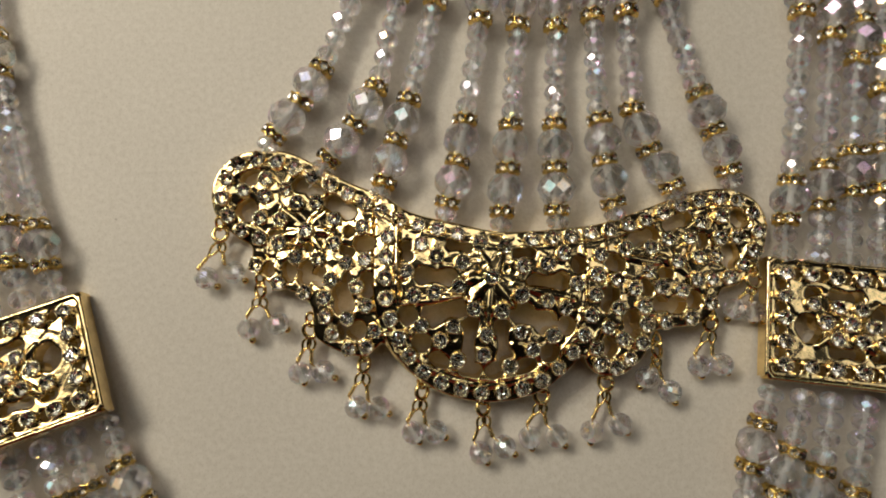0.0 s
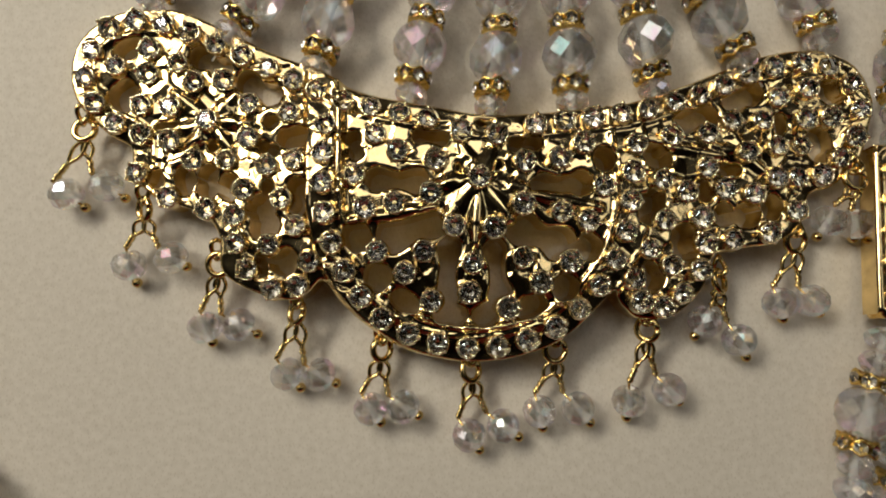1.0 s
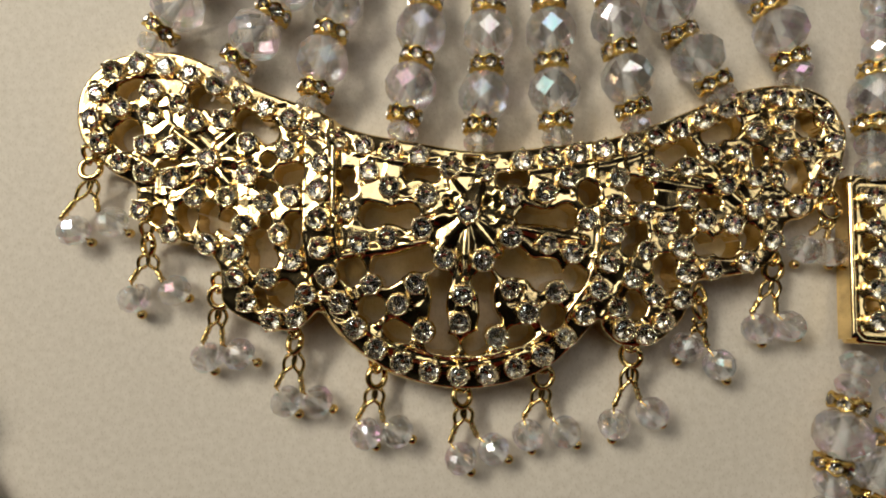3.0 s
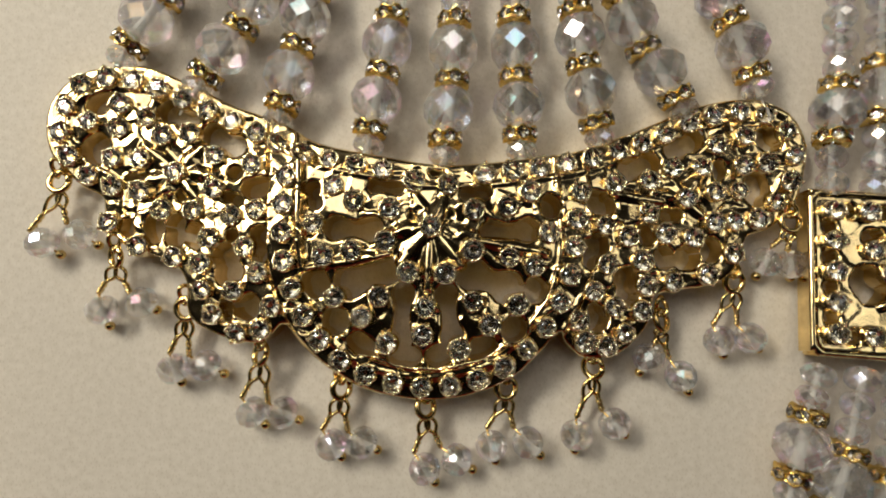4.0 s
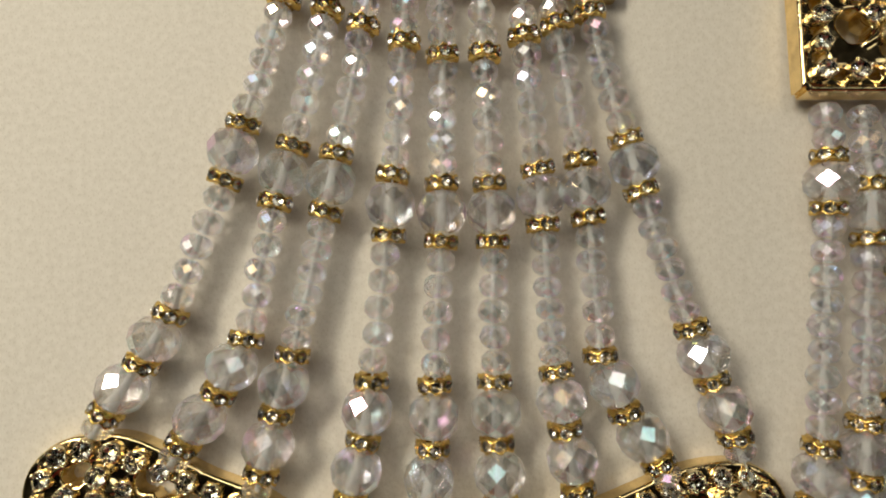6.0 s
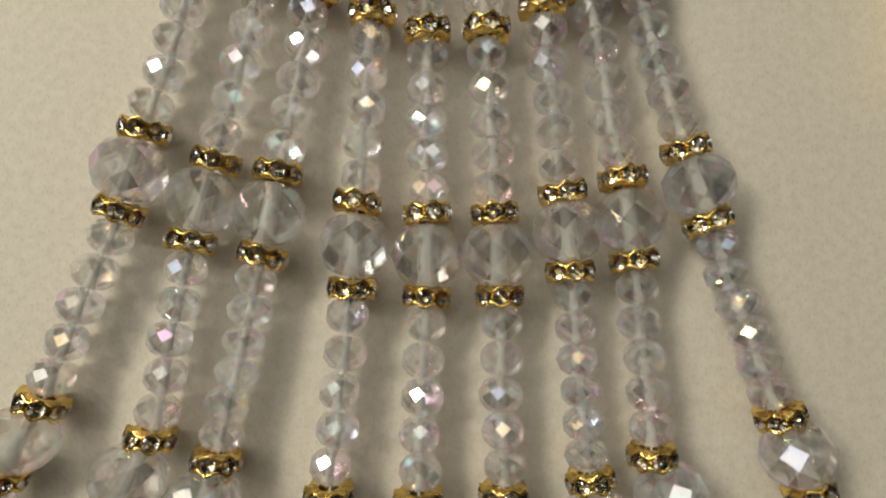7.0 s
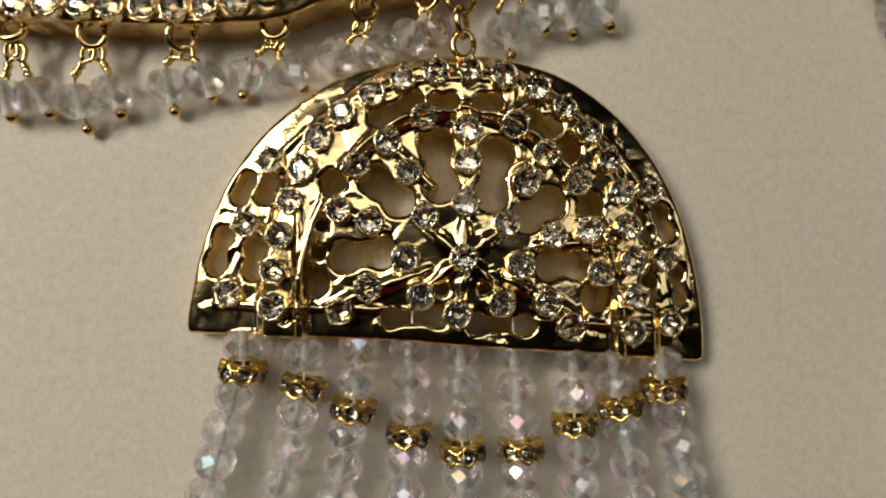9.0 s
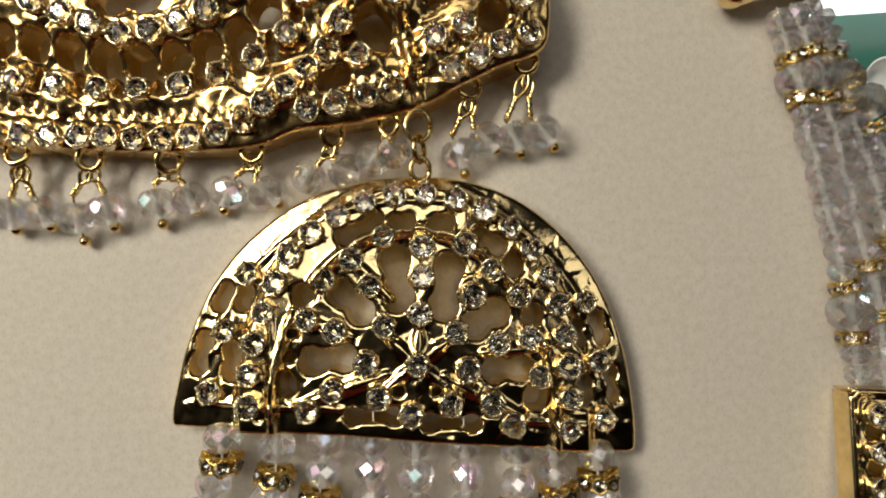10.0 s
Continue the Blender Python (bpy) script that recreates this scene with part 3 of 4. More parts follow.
    bars_more = [(36.6, 2.4, 39.4, 5.8, 1.1, 0.9), (36.6, 2.4, 34.6, 6.0, 1.0, 0.8), (36.6, 2.4, 39.6, -0.6, 1.0, 0.8), (26.0, 3.6, 34.0, 2.0, 0.8, 0.7)]
    stones = rim_left + rim_right + arc + flower + wing_left + wing_right
    me, surface = openwork("plate", outline_left + outline_low + outline_right, holes_mid + holes_more + holes_left + holes_right, bars + bars_more, stones,
                           crescent_height, crescent_relief, 0.27, GOLD, facet=0.11, deep=5.2)
    part("plate", me, thing, None, "pierced and domed pale gold plate")
    set_stones(thing, stones, surface, random.Random(5))
    return tagged(thing, "crescent gold openwork pendant set with clear rhinestones", "pendant")


crescent()


# ---- the half moon ----
def moon_height(x, y):
    return np.maximum(2.2, 5.6 - 2.6 * ((x - 9) / 28) ** 2 - 1.2 * ((y - 99) / 18) ** 2)


def moon_relief(x, y, rim):
    r = np.hypot((x - 9.2), (y - 96.0) * np.where(y > 96, 0.78, 0.0) + 0.0)
    r = np.where(y > 96, np.hypot(x - 9.2, (y - 96.0) * 0.76), np.abs(x - 9.2))
    rails = 0.5 * np.exp(-((r - 17.3) / 0.36) ** 2) + 0.35 * np.exp(-((r - 21.9) / 0.36) ** 2)
    return rails + 0.9 * np.clip((r - 16.2) / 0.8, 0, 1) * (1 - np.clip((r - 21.2) / 0.8, 0, 1)) - 0.35 * np.clip((r - 21.2) / 0.8, 0, 1)


def half_moon():
    thing = empty("half_moon_pendant", Matrix.Translation((-0.00040, 0, 0)))
    outline = [(-21.1, 96.0), (-20.4, 99.8), (-18.8, 105.4), (-15.8, 111.9), (-11.1, 117.7), (-3.8, 122.7), (3.1, 124.6), (10.8, 125.1), (17.2, 124.2), (23.5, 121.5),
               (29.0, 116.7), (33.1, 110.4), (35.5, 103.2), (36.6, 95.5), (36.7, 90.2), (36.3, 89.4), (35.0, 89.5), (28.0, 90.6), (19.9, 91.6), (10.0, 92.8), (1.7, 93.9),
               (-8.0, 94.7), (-16.0, 95.3), (-20.0, 95.6)]
    band = even([(-10.7, 98.0), (-10.6, 101.9), (-8.5, 109.3), (-5.0, 116.4), (1.1, 120.8), (7.9, 122.9), (15.1, 122.2), (22.0, 118.2), (26.5, 111.8), (28.0, 104.5), (28.3, 96.9), (27.8, 93.2)], 21)
    outer = [(-10.9, 114.0), (-13.9, 107.0), (-16.1, 99.6), (31.2, 108.5), (32.5, 101.0), (32.8, 93.6)]
    inner = [(6.4, 117.7), (2.3, 115.1), (-1.2, 112.8), (4.4, 111.8), (-3.4, 108.0), (0.0, 106.5), (5.9, 106.8), (3.6, 102.4), (-0.6, 99.4), (-3.7, 97.1), (5.0, 98.2),
             (8.8, 96.1), (11.1, 116.3), (16.3, 116.3), (10.9, 112.7), (19.5, 113.0), (17.1, 110.0), (22.6, 109.7), (10.4, 108.1), (14.7, 105.6), (19.8, 104.0),
             (23.7, 104.5), (9.8, 102.1), (16.0, 101.0), (24.8, 99.7), (13.7, 97.0), (18.7, 96.9), (21.2, 94.1)]
    holes = [(-14.3, 111.2, 1.0, 1.8, -25), (-11.6, 111.0, 0.9, 1.6, -20), (-17.2, 104.3, 1.2, 2.6, -18), (-13.2, 103.2, 1.2, 2.2, -10),
             (33.0, 105.0, 0.9, 2.0, 15), (34.2, 97.8, 0.8, 2.2, 5), (30.4, 97.5, 1.1, 1.8, 0), (30.2, 104.6, 0.7, 1.6, 8), (-3.9, 111.0, 1.3, 1.3, 0),
             (-5.6, 103.5, 0.6, 0.6, 0), (-5.4, 106.4, 0.5, 0.5, 0), (-6.3, 100.2, 1.2, 1.5, 0), (-1.0, 103.0, 3.4, 1.6, 3)]
    holes_more = [(1.9, 109.9, 3.2, 1.6, -45), (7.7, 112.6, 1.8, 3.9, 4), (13.8, 111.2, 1.8, 3.9, -12), (3.4, 118.9, 3.0, 1.1, 22), (19.4, 116.6, 2.2, 1.1, -28), (22.2, 113.6, 1.2, 1.5, 0),
                  (24.2, 107.2, 1.1, 1.5, 10), (18.4, 107.0, 3.0, 1.7, 30), (20.9, 100.7, 3.0, 1.5, -3), (24.1, 97.2, 1.3, 1.7, 0), (4.3, 96.0, 3.4, 1.0, -3), (13.6, 94.7, 3.4, 1.0, -5),
                  (8.6, 119.4, 1.6, 0.9, 0), (13.6, 119.2, 1.5, 0.9, 0), (7.2, 99.2, 0.7, 1.0, 30), (12.2, 99.0, 0.7, 1.0, -30)]
    bars = [(9.8, 102.1, 6.0, 99.4, 0.8, 0.7), (9.8, 102.1, 6.4, 105.2, 0.9, 0.8), (9.8, 102.1, 10.2, 106.6, 0.9, 0.8), (9.8, 102.1, 13.6, 104.6, 0.9, 0.8), (9.8, 102.1, 13.0, 99.2, 0.8, 0.7),
            (9.8, 102.1, 9.4, 97.6, 0.7, 0.6), (-5.0, 97.6, 6.0, 101.0, 0.9, 0.7), (13.0, 100.4, 22.4, 95.0, 0.9, 0.7), (1.6, 115.8, 7.0, 110.0, 0.8, 0.6),
            (17.8, 103.0, 25.4, 103.2, 0.8, 0.7), (-4.6, 108.6, 1.6, 105.6, 0.7, 0.5), (-8.0, 96.4, -7.6, 108.0, 0.7, 0.6)]
    stones = band + outer + inner
    me, surface = openwork("plate", outline, holes + holes_more, bars, stones, moon_height, moon_relief, 0.25, GOLD, 4.0, deep=4.4, facet=0.05)
    part("plate", me, thing, None, "pierced half-round pale gold plate")
    set_stones(thing, stones, surface, random.Random(8))
    return tagged(thing, "half-moon gold openwork pendant set with clear rhinestones", "pendant")


half_moon()


# ---- the collar piece above ----
def collar_height(x, y):
    return 4.4 - 0.9 * ((x + 10) / 40) ** 2 + 2.3 * np.clip((y - 131) / 14, 0, 2)


def collar_relief(x, y, rim):
    band = 0.5 * np.clip((rim - 3.2) / 0.8, 0, 1) - 0.9 * np.exp(-((rim - 8.6) / 1.3) ** 2)
    beads = np.exp(-((rim - 4.4) / 0.5) ** 2) + 0.7 * np.exp(-((rim - 11.4) / 0.5) ** 2)
    return band + 0.08 * np.sin(1.4 * x) * np.sin(1.2 * y + 0.5 * x) + 0.28 * beads * np.cos(4.2 * x + 0.6 * y)


def collar():
    thing = empty("collar_pendant")
    outline = [(-62, 135.5), (-52, 133.5), (-40.2, 131.8), (-30.0, 130.5), (-17.7, 129.7), (-9.5, 130.2), (-4.6, 131.8), (2.4, 132.4), (9.5, 133.7), (14.5, 135.7), (21.0, 138.6),
               (26.1, 140.3), (27.5, 143.1), (27.0, 149), (22, 158), (10, 163), (-20, 166), (-50, 165), (-66, 160), (-66, 142)]
    low = even([(-58, 136.0), (-48, 133.9), (-39.2, 132.4), (-29.3, 131.7), (-19.3, 131.0), (-12.1, 132.0), (-5.5, 136.1), (-2.4, 138.4), (0.3, 140.8), (2.2, 143.6)], 20)
    mid = even([(-57, 142), (-47, 140), (-38.8, 138.6), (-29.9, 137.6), (-21.1, 137.0), (-12.0, 138.8), (-7.9, 140.4), (-4.2, 143.1), (-2.0, 147)], 13)
    high = even([(-44, 152), (-38, 149.5), (-33.2, 147.0), (-27.0, 144.3), (-23.6, 143.1), (-20.0, 143.7), (-13.2, 145.8), (-8, 150)], 12)
    right = [(-2.7, 133.8), (0.8, 134.4), (4.6, 135.2), (7.8, 135.9), (4.1, 140.0), (15.3, 138.1), (13.4, 141.8), (17.0, 143.1), (18.6, 139.5), (21.5, 140.8), (25.1, 142.1),
             (24.3, 146.1), (8.6, 146.7), (12, 150), (18, 150), (2, 150)]
    holes = [(x, y, 1.7, 1.9, 8) for x, y in even([(-56, 146), (-46, 144.6), (-35.3, 143.0), (-27.8, 140.9), (-19.5, 140.2), (-11.2, 142.3), (-7.0, 145.5)], 13)]
    holes += [(-23.5, 148.2, 4.0, 2.2, 0), (5.9, 143.6, 1.9, 2.6, 20), (0.8, 137.6, 2.0, 1.2, 30), (20.6, 144.4, 1.6, 2.2, 0), (10.4, 139.4, 1.3, 2.3, 15), (-30, 151, 3, 2, 30), (14.4, 146.2, 1.6, 1.4, 0),
              (5, 152, 3, 2, 0), (-14, 151.5, 3, 1.8, 0)]
    holes += [((a[0] + b[0]) / 2, (a[1] + b[1]) / 2 + 0.5, 0.55, 1.25, 0) for a, b in zip(mid, mid[1:])]
    bars = [(9.0, 145.5, 11.2, 134.4, 0.9, 1.0), (-3.2, 136.0, 3.2, 146.0, 0.9, 0.8), (12.0, 143.8, 21.0, 147.4, 0.9, 0.8), (-14.0, 147.0, -4.0, 150.0, 1.0, 0.9)]
    stones = low + mid + high + right
    me, surface = openwork("plate", outline, holes, bars, stones, collar_height, collar_relief, 0.3, GOLD_WARM, 3.0, facet=0.10, swell=0.3)
    part("plate", me, thing, None, "pierced deep gold plate")
    set_stones(thing, stones, surface, random.Random(11))
    return tagged(thing, "broad gold openwork collar piece with rows of rhinestones", "pendant")


collar()


# ---- rectangular spacer plates of the side chains ----
def rectangle_plate(m, seed, label):
    thing = empty("rectangular_plate", m)
    w, h = 30.0, 23.6
    outline = []
    for cx, cy, a0 in ((w - 0.8, -0.8, 0), (0.8, -0.8, 90), (0.8, -h + 0.8, 180), (w - 0.8, -h + 0.8, 270)):
        outline += [(cx + 0.8 * math.cos(radians(a0 + a)), cy + 0.8 * math.sin(radians(a0 + a))) for a in (0, 45, 90)]
        nx, ny = {0: (w / 2, 0), 90: (0, -h / 2), 180: (w / 2, -h), 270: (w, -h / 2)}[a0]
        outline.append((nx, ny))
    stones = [(3.0 + 4.8 * i, y) for i in range(6) for y in (-2.9, -h + 2.9)] + [(x, -2.9 - 4.45 * j) for j in range(1, 4) for x in (3.0, w - 3.0)]
    stones += [(w / 2 + 4.4 * math.cos(a), -h / 2 + 3.6 * math.sin(a)) for a in [k * math.pi / 3 for k in range(6)]] + [(w / 2, -h / 2), (8.4, -h / 2 + 3.4), (w - 8.4, -h / 2 - 3.4)]
    holes = [(5.4 + 4.8 * i, y, 1.0, 0.9, 0) for i in range(5) for y in (-2.6, -h + 2.6)] + [(x, -5.1 - 4.45 * j, 0.9, 1.0, 0) for j in range(4) for x in (2.7, w - 2.7)]
    holes += [(8.0, -h / 2 - 1.6, 2.2, 2.6, 15), (w - 8.0, -h / 2 + 1.6, 2.2, 2.6, 15), (w / 2, -6.2, 3.0, 1.0, 0), (w / 2, -h + 6.2, 3.0, 1.0, 0), (9.0, -6.4, 1.6, 1.0, 0), (w - 9, -h + 6.4, 1.6, 1.0, 0),
              (w / 2 + 2.4, -h / 2 + 1.0, 0.8, 0.9, 0), (w / 2 - 2.4, -h / 2 - 1.0, 0.8, 0.9, 0)]
    bars = [(w / 2, -h / 2, w / 2 + 5.5, -h / 2 + 4.5, 0.9, 0.8), (w / 2, -h / 2, w / 2 - 5.5, -h / 2 - 4.5, 0.9, 0.8), (w / 2, -h / 2, w / 2 - 5, -h / 2 + 5, 0.9, 0.8), (w / 2, -h / 2, w / 2 + 5, -h / 2 - 5, 0.9, 0.8)]
    me, surface = openwork("plate", outline, holes, bars, stones, lambda x, y: 2.9 + 0 * x, lambda x, y, rim: 0.35 * np.clip((1.0 - rim) / 0.3, 0, 1), 0.3, GOLD, 2.6, facet=0.03)
    part("plate", me, thing, None, "pierced flat gold plate with folded sides")
    set_stones(thing, stones, surface, random.Random(seed), 0.7)
    return tagged(thing, label, "spacer plate", "rectangular plates of the side chains")


rectangle_plate(pose(0.0558, 0.0026, 0, -5, -5, -7.2), 21, "rectangular gold openwork plate with rhinestones joining bead strands")
rectangle_plate(pose(0.0648, 0.0951, 0, -5, -5, -4.5), 22, "rectangular gold openwork plate with rhinestones joining bead strands")
rectangle_plate(pose(-0.0822 - 0.030 * math.cos(radians(19)), -0.0024 - 0.030 * math.sin(radians(19)), 0.0033, -10, 6, 19), 23, "tilted rectangular gold openwork plate with rhinestones between strands")


# ---- bead strands ----
def bead_strand(points, kinds, seed, label, group, head=0.0, tail=0.0, scale=1.0):
    """points: millimetres along the strand, a spacer ring at each inner one. kinds: what fills each span, s small beads, b one large bead."""
    rng = random.Random(seed)
    thing = empty("bead_strand")
    pts = [Vector((x, y, 3.3 * scale)) for x, y in points]
    ring_w = RING_W / MM * scale
    size = Matrix.Diagonal((scale, scale, scale, 1))
    bm = bmesh.new()
    ends = [pts[0] + (pts[0] - pts[1]).normalized() * head] + pts + [pts[-1] + (pts[-1] - pts[-2]).normalized() * tail]
    tube(bm, [p * MM for p in ends], 0.13 * MM, 5)
    part("cord", mesh_from(bm, "cord", CORD, True), thing)
    last = len(pts) - 1
    for k in range(last):
        a, b = pts[k], pts[k + 1]
        d = (b - a).normalized()
        full = (b - a).length
        lo = 0.525 * ring_w if k > 0 else 0.0
        hi = 0.525 * ring_w if k < last - 1 else 0.0
        gap = full - lo - hi
        if kinds[k] == "b":
            c = a + d * (lo + gap / 2)
            c.z = 3.75 * scale
            s = min(1.06 * scale, gap / 6.5)
            part("large_bead", BIG_BEAD, thing, along(c * MM, d, rng.uniform(0, 6.28)) @ Matrix.Diagonal((scale, scale, s, 1)))
        else:
            count = max(1, round(gap / 3.62 / scale))
            for i in range(count):
                c = a + d * (lo + gap * (i + 0.5) / count)
                side = Vector((-d.y, d.x, 0)) * rng.uniform(-0.22, 0.22)
                tilt = Vector((rng.uniform(-0.06, 0.06), rng.uniform(-0.06, 0.06), rng.uniform(-0.08, 0.08)))
                s = min(1.08 * scale, gap / count / 3.55)
                r = rng.uniform(0.95, 1.04) * scale
                part("small_bead", SMALL_BEAD, thing, along((c + side) * MM, d + tilt, rng.uniform(0, 6.28)) @ Matrix.Diagonal((r, r, s, 1)))
    for k in range(1, last):
        d = (pts[k + 1] - pts[k - 1]).normalized()
        d = d + Vector((rng.uniform(-0.12, 0.12), rng.uniform(-0.12, 0.12), rng.uniform(-0.1, 0.1)))
        ring = part("spacer_ring", SPACER, thing, along(pts[k] * MM, d, rng.uniform(0, 6.28)) @ size, "gold spacer ring with small rhinestones")
        for i in range(7):
            a = 2 * math.pi * i / 7
            out = Vector((math.cos(a), math.sin(a), 0))
            part("rhinestone", SPACER_STONE, ring, along(out * RING_R * 0.90, out, 0.3))
    return tagged(thing, label, "bead strand", group)


FAN = "strands fanning from the half moon to the crescent"
FAN_LABEL = "strand of clear faceted crystal beads with gold rhinestone spacers"
FAN_HIGH = [
    [(-15.1, 95.9), (-15.4, 90.9), (-22.4, 71.6), (-25.4, 63.2)],
    [(-8.3, 94.9), (-8.9, 88.8), (-15.0, 67.9), (-18.0, 59.4)],
    [(-2.3, 94.9), (-3.5, 86.1), (-8.5, 66.3), (-10.5, 57.5)],
    [(3.4, 94.0), (2.6, 83.0), (-0.2, 62.5), (-1.2, 53.5)],
    [(8.8, 94.0), (8.4, 80.8), (7.2, 60.9), (6.6, 52.1)],
    [(14.8, 93.4), (14.9, 80.6), (14.4, 60.5), (14.4, 51.7)],
    [(21.2, 92.7), (21.1, 83.0), (21.9, 62.4), (22.1, 53.8)],
    [(25.7, 91.8), (26.3, 84.8), (28.5, 63.4), (29.1, 54.5)],
    [(31.1, 91.2), (31.4, 86.3), (35.6, 66.3), (37.4, 58.2)],
]
FAN_LOW = [
    [(-34.1, 43.5), (-38.4, 36.6), (-43.8, 29.7), (-46.2, 26.4)],
    [(-23.0, 39.2), (-27.3, 31.6), (-32.7, 24.6), (-35.0, 21.2)],
    [(-16.3, 36.5), (-19.0, 28.1), (-21.5, 19.5), (-22.6, 15.8)],
    [(-4.8, 32.1), (-6.5, 23.5), (-8.7, 15.2), (-9.6, 11.4)],
    [(4.5, 31.0), (3.7, 21.9), (2.2, 13.0), (1.6, 9.2)],
    [(13.4, 30.9), (13.2, 21.9), (13.3, 13.3), (13.2, 9.4)],
    [(22.7, 31.8), (23.4, 23.5), (24.7, 14.6), (25.2, 10.8)],
    [(29.4, 33.9), (32.5, 25.4), (36.8, 17.9), (38.8, 14.6)],
    [(43.4, 37.1), (45.9, 29.1), (48.5, 21.0), (49.6, 17.2)],
]
for n, (high, low) in enumerate(zip(FAN_HIGH, FAN_LOW)):
    bead_strand(high + low, "ssbsbbs", 40 + n, FAN_LABEL, FAN, 3.0, 3.0)

SIDE = "strands of the side chains"
SIDE_LABEL = "side-chain strand of clear crystal beads with gold spacers"
for n, pts in enumerate((
        [(66.9, 70.4), (66.7, 62.0), (65.9, 54.0), (61.3, 18.6), (59.6, 10.5), (58.5, 2.0)],
        [(72.5, 69.7), (72.7, 57.4), (71.7, 49.0), (68.2, 21.6), (67.0, 13.4), (65.5, 1.2)],
        [(78.1, 69.0), (78.1, 52.0), (76.7, 43.8), (74.0, 24.4), (73.1, 16.0), (71.7, 0.4)],
        [(83.4, 68.4), (82.2, 45.2), (81.4, 37.2), (80.4, 24.9), (79.5, 16.7), (77.8, -0.4)])):
    bead_strand(pts, "sbsbs", 60 + n, SIDE_LABEL, SIDE)
for n, pts in enumerate((
        [(54.6, -22.2), (52.1, -29.4), (49.1, -37.7), (44.5, -66)],
        [(61.2, -23.0), (57.5, -34.8), (54.0, -42.6), (49.5, -70)],
        [(66.8, -23.8), (63.0, -38.6), (59.6, -46.6), (55.5, -74)],
        [(73.5, -24.5), (69.3, -42.7), (66.0, -50.8), (62.0, -78)])):
    bead_strand(pts, "sbs", 70 + n, SIDE_LABEL, SIDE)
for n, pts in enumerate((
        [(66.4, 95.8), (66.0, 102.0), (65.5, 108.6), (61.6, 133.6), (60.6, 139.0), (59.2, 146.0)],
        [(70.0, 95.5), (69.8, 104.6), (69.0, 111.2), (64.9, 133.8), (63.2, 139.8), (61.2, 146.6)],
        [(73.6, 95.2), (73.4, 107.6), (72.4, 114.2), (68.2, 132.4), (65.8, 139.0), (63.0, 146.8)],
        [(77.2, 94.9), (77.0, 109.6), (75.8, 116.2), (71.2, 129.4), (68.2, 135.8), (64.6, 145.4)])):
    bead_strand(pts, "sbsbs", 80 + n, SIDE_LABEL, SIDE, scale=0.74)
for n, pts in enumerate((
        [(-86.9, -3.2), (-88.8, 3.8), (-91.4, 11.8), (-100.3, 43.5), (-101.8, 51.8), (-106, 75)],
        [(-93.0, -5.0), (-95.6, 4.5), (-97.3, 12.8), (-105.0, 38.0), (-107.0, 46.0), (-112, 70)],
        [(-99.5, -7.2), (-102.0, 6.0), (-104.0, 14.2), (-111.5, 35.0), (-113.6, 43.0), (-119, 66)])):
    bead_strand(pts, "sbsbs", 90 + n, SIDE_LABEL, SIDE)
for n, pts in enumerate((
        [(-76.2, -25.4), (-72.9, -34.9), (-68.6, -42.0), (-55, -64)],
        [(-82.8, -27.8), (-78.6, -39.1), (-74.6, -46.4), (-61, -68)],
        [(-88.6, -29.8), (-84.1, -41.3), (-80.2, -48.8), (-67, -70)],
        [(-94.8, -31.8), (-90.6, -44.2), (-86.4, -51.6), (-73, -72)])):
    bead_strand(pts, "sbs", 100 + n, SIDE_LABEL, SIDE)


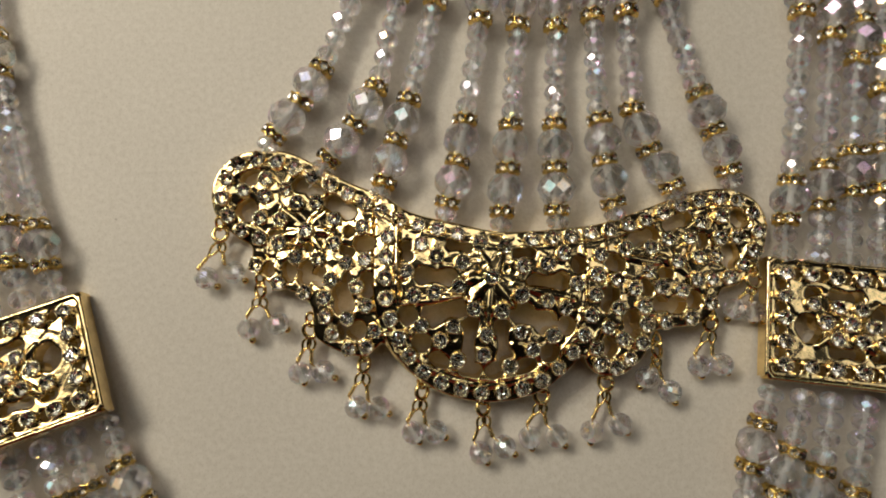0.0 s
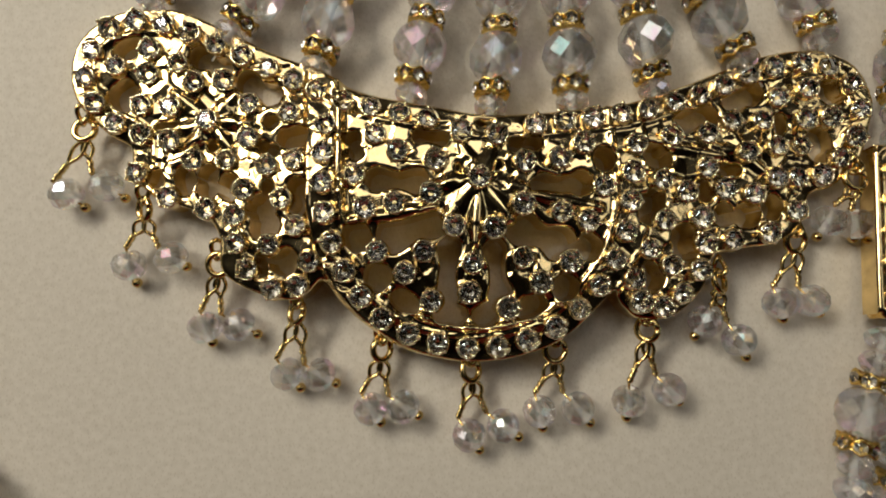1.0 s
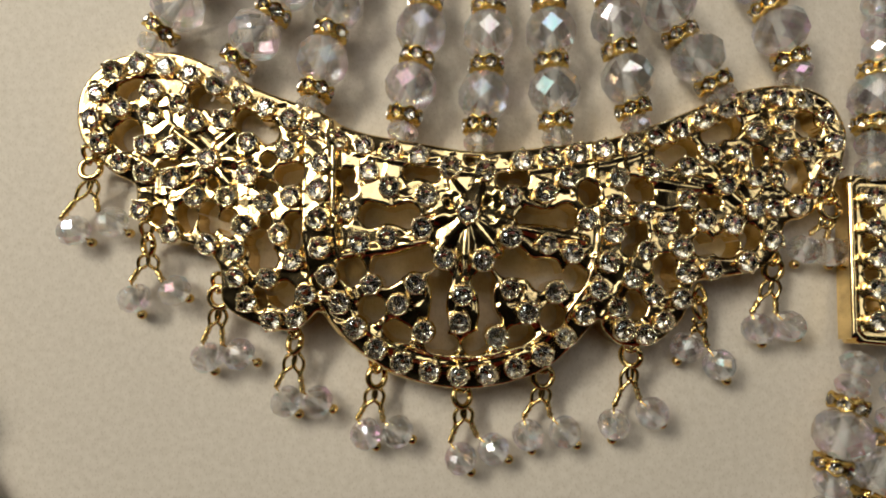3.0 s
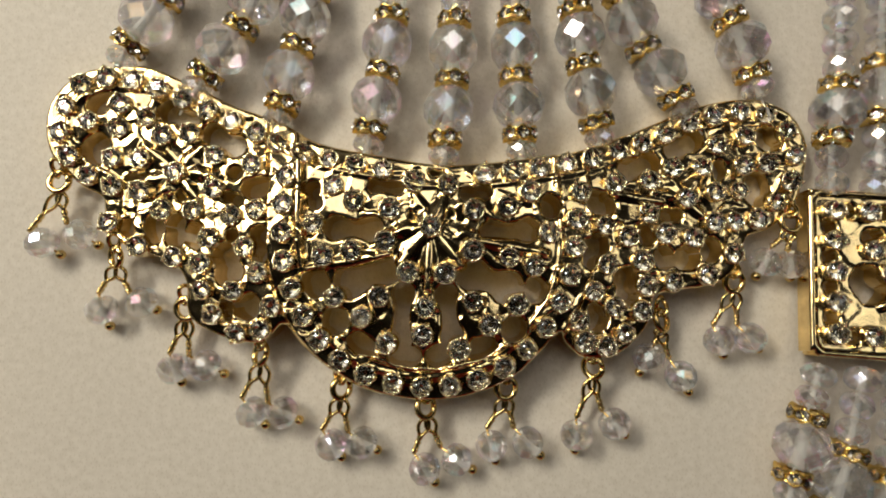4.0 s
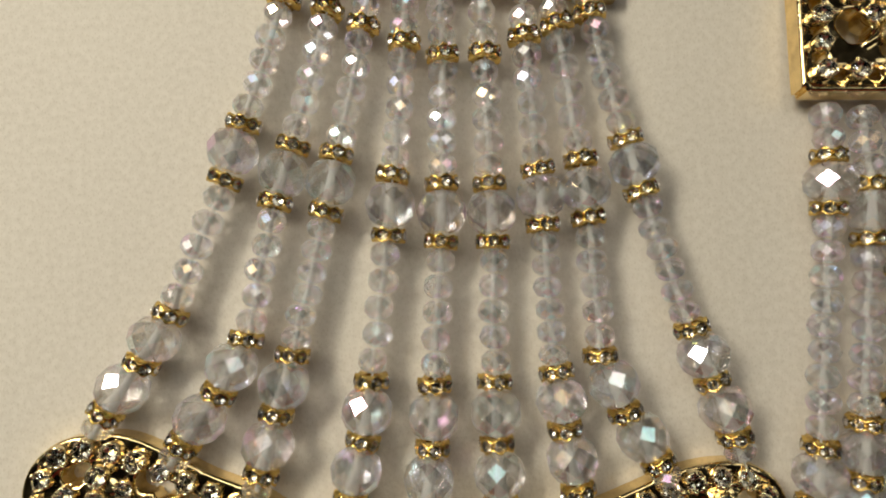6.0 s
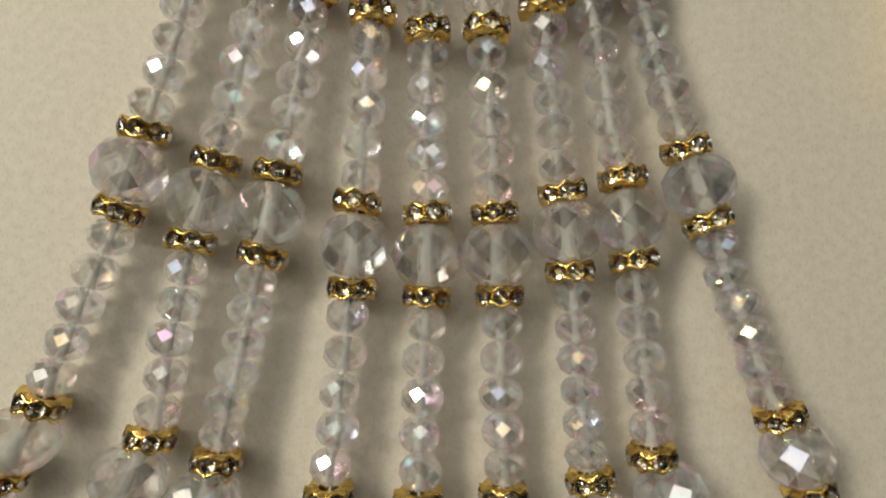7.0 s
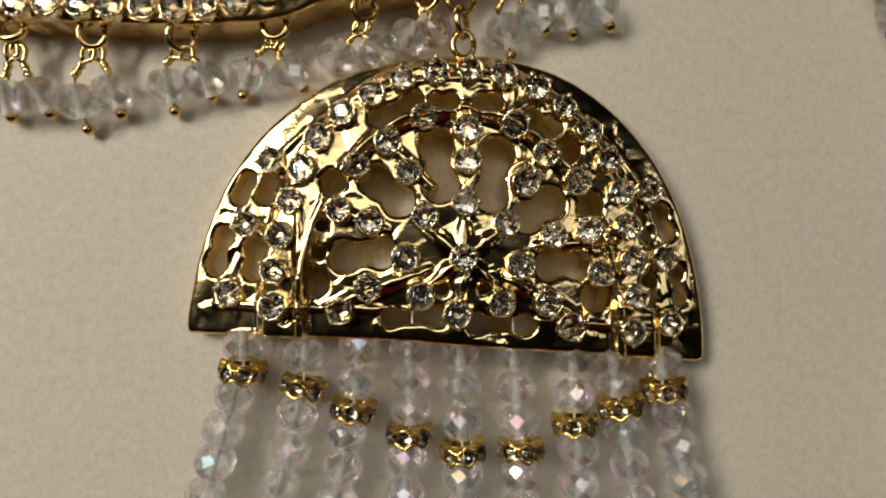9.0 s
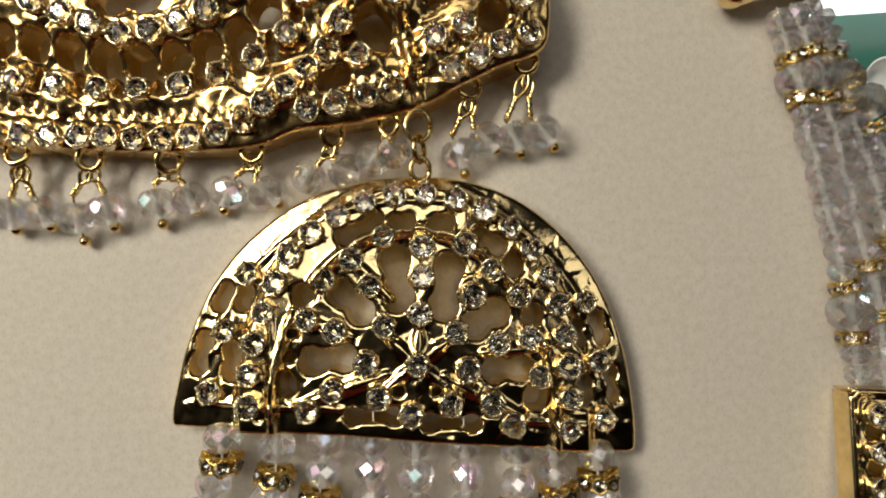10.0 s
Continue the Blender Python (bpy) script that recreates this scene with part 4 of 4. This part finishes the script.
# ---- bead drops ----
def bead_drop(ring, tops, balls, seed, group, lift=2.6):
    """A jump ring with two twisted wires, each through a bead to a ball tip. Millimetres."""
    rng = random.Random(seed)
    thing = empty("bead_drop", Matrix.Translation((ring[0] * MM, (ring[1] + 0.5) * MM, 0)))
    at = Vector((ring[0], ring[1] + 0.5, 0))
    bm = bmesh.new()
    tilt = Matrix.Rotation(rng.uniform(-0.75, 0.75), 3, "Y") @ Matrix.Rotation(rng.uniform(-0.3, 0.3), 3, "X")
    loop = [tilt @ Vector((1.4 * math.cos(a), 1.5 * math.sin(a), 0)) + Vector((0, 0, lift + 0.6)) for a in np.linspace(0, 2 * math.pi, 19)]
    tube(bm, [p * MM for p in loop], 0.46 * MM, 8)
    hang = bmesh.new()
    tube(hang, [Vector((0.75 * math.sin(a), 2.0 - 1.35 * math.cos(a), lift + 0.9 + 0.5 * math.sin(2 * a))) * MM for a in np.linspace(0, 2 * math.pi, 15)], 0.36 * MM, 6)
    part("hanger", mesh_from(hang, "hanger", GOLD_WIRE, True), thing)
    part("jump_ring", mesh_from(bm, "jump_ring", GOLD_WIRE, True), thing)
    for (tx, ty), (bx, by) in zip(tops, balls):
        start = Vector((rng.uniform(-0.3, 0.3), -1.3, lift + 0.5))
        top = Vector((tx, ty, 0)) - at + Vector((0, 0, 2.5))
        end = Vector((bx, by, 0)) - at + Vector((0, 0, 1.1))
        way = top - start
        side = Vector((-way.y, way.x, 0)).normalized()
        bm = bmesh.new()
        for sign in (-1, 1):
            pts = []
            for s in np.linspace(0, 1, 15):
                wide = 0.75 * math.sin(math.pi * min(1, s / 0.55)) if s < 0.55 else 0.24 * math.sin(8 * math.pi * (s - 0.55) / 0.45 / 2)
                up = 0.24 * math.cos(8 * math.pi * (s - 0.55) / 0.45 / 2) if s >= 0.55 else 0
                pts.append((start + way * float(s) + side * sign * wide + Vector((0, 0, sign * up))) * MM)
            tube(bm, pts, 0.29 * MM, 6)
        part("twisted_wire", mesh_from(bm, "twisted_wire", GOLD_WIRE, True), thing)
        d = end - top
        centre = top + d * 0.50
        centre.z = 2.4
        bm = bmesh.new()
        tube(bm, [top * MM, centre * MM, end * MM], 0.16 * MM, 5)
        part("pin", mesh_from(bm, "pin", GOLD_WIRE, True), thing)
        part("drop_bead", DROP_BEAD, thing, along(centre * MM, d, rng.uniform(0, 6.28)), "clear faceted crystal bead")
        part("ball_tip", BALL, thing, Matrix.Translation(end * MM))
    return tagged(thing, "drop of two clear crystal beads on twisted gold wires", "bead drop", group)


LEFT_DROPS = [
    ((-54.4, 9.1), (-59.2, 2.6), (-53.8, 3.5), (-55.6, -0.9), (-50.0, 0.2)),
    ((-46.3, -2.3), (-49.2, -6.9), (-44.6, -7.3), (-48.4, -11.8), (-41.5, -9.8)),
    ((-36.3, -10.3), (-39.1, -16.1), (-36.3, -16.6), (-38.0, -20.5), (-31.8, -19.6)),
    ((-25.8, -17.3), (-28.9, -23.0), (-25.1, -23.9), (-26.0, -27.2), (-21.1, -26.8)),
    ((-14.4, -22.7), (-17.5, -28.1), (-13.8, -28.6), (-15.1, -32.4), (-9.9, -31.7)),
    ((-2.5, -26.0), (-4.5, -32.0), (-0.6, -31.4), (-1.7, -36.7), (3.8, -35.2)),
]
RIGHT_DROPS = [
    ((9.1, -23.9), (6.1, -29.1), (10.0, -29.2), (7.2, -34.1), (13.8, -33.7)),
    ((21.8, -21.6), (19.1, -28.3), (22.9, -27.5), (18.9, -33.2), (26.3, -31.4)),
    ((32.2, -15.4), (31.2, -18.3), (33.2, -20.6), (29.2, -22.5), (36.2, -25.7)),
    ((43.2, -10.4), (39.9, -16.1), (43.5, -16.3), (41.8, -20.6), (47.1, -20.0)),
    ((52.3, -2.0), (49.6, -5.0), (51.9, -5.8), (47.7, -9.3), (52.8, -9.7)),
]
for n, (ring, t1, t2, b1, b2) in enumerate(LEFT_DROPS + RIGHT_DROPS):
    bead_drop(ring, (t1, t2), (b1, b2), 120 + n, "bead drops along the crescent")
for n, (ring, t1, t2, b1, b2) in enumerate((
        ((-49.6, 131.6), (-51.6, 127.2), (-48.0, 126.6), (-50.4, 122.0), (-46.2, 122.4)),
        ((-39.7, 130.0), (-41.1, 125.0), (-38.3, 124.8), (-41.4, 121.0), (-37.0, 121.2)),
        ((-30.8, 129.0), (-33.4, 125.0), (-29.5, 125.2), (-32.8, 119.2), (-28.9, 120.8)),
        ((-20.9, 128.3), (-23.1, 126.0), (-19.1, 125.5), (-22.8, 120.9), (-18.5, 122.5)),
        ((-10.4, 129.1), (-12.7, 126.7), (-10.2, 125.6), (-14.9, 122.4), (-7.9, 122.9)),
        ((-0.2, 130.7), (-2.9, 127.0), (-0.1, 127.1), (-4.3, 125.0), (2.2, 126.2)),
        ((7.1, 131.8), (5.4, 128.8), (6.9, 129.3), (4.0, 127.0), (8.0, 128.4)),
        ((17.6, 136.2), (15.1, 130.7), (18.1, 131.3), (16.7, 125.8), (20.9, 128.8)),
        ((25.1, 139.3), (22.2, 132.3), (25.5, 132.5), (24.2, 128.1), (28.7, 128.8)))):
    bead_drop(ring, (t1, t2), (b1, b2), 140 + n, "bead drops along the collar piece")


def clasp_bar():
    thing = empty("clasp_bar", pose(0.0607, 0.1488, 0, 0, 0, 6))
    bm = bmesh.new()
    tube(bm, [(-0.0072, -0.0002, 0.0032), (-0.003, 0.0003, 0.0040), (0.003, 0.0003, 0.0040), (0.0064, -0.0002, 0.0032)], 0.0017, 10)
    part("bar", mesh_from(bm, "bar", GOLD, True), thing)
    for x in (-0.0076, 0.0068):
        part("bar_end", ball_mesh("bar_end", 0.0021, GOLD), thing, Matrix.Translation((x, 0, 0.0030)))
    return tagged(thing, "short polished gold bar gathering the upper strands", "clasp")


clasp_bar()


def connector():
    thing = empty("connecting_links", Matrix.Translation((0.0108, 0.1285, 0)))
    for dy, r, turn in ((3.2, 2.0, 0.2), (0.2, 1.7, 1.1), (-2.4, 1.5, 0.1)):
        bm = bmesh.new()
        rot = Matrix.Rotation(turn, 3, "Y")
        tube(bm, [(rot @ Vector((0.8 * r * math.cos(a), r * math.sin(a), 0)) + Vector((0, dy, 4.2))) * MM for a in np.linspace(0, 2 * math.pi, 17)], 0.38 * MM, 6)
        part("link", mesh_from(bm, "link", GOLD_WIRE, True), thing)
    return tagged(thing, "short run of gold links holding the half moon", "chain links")


connector()
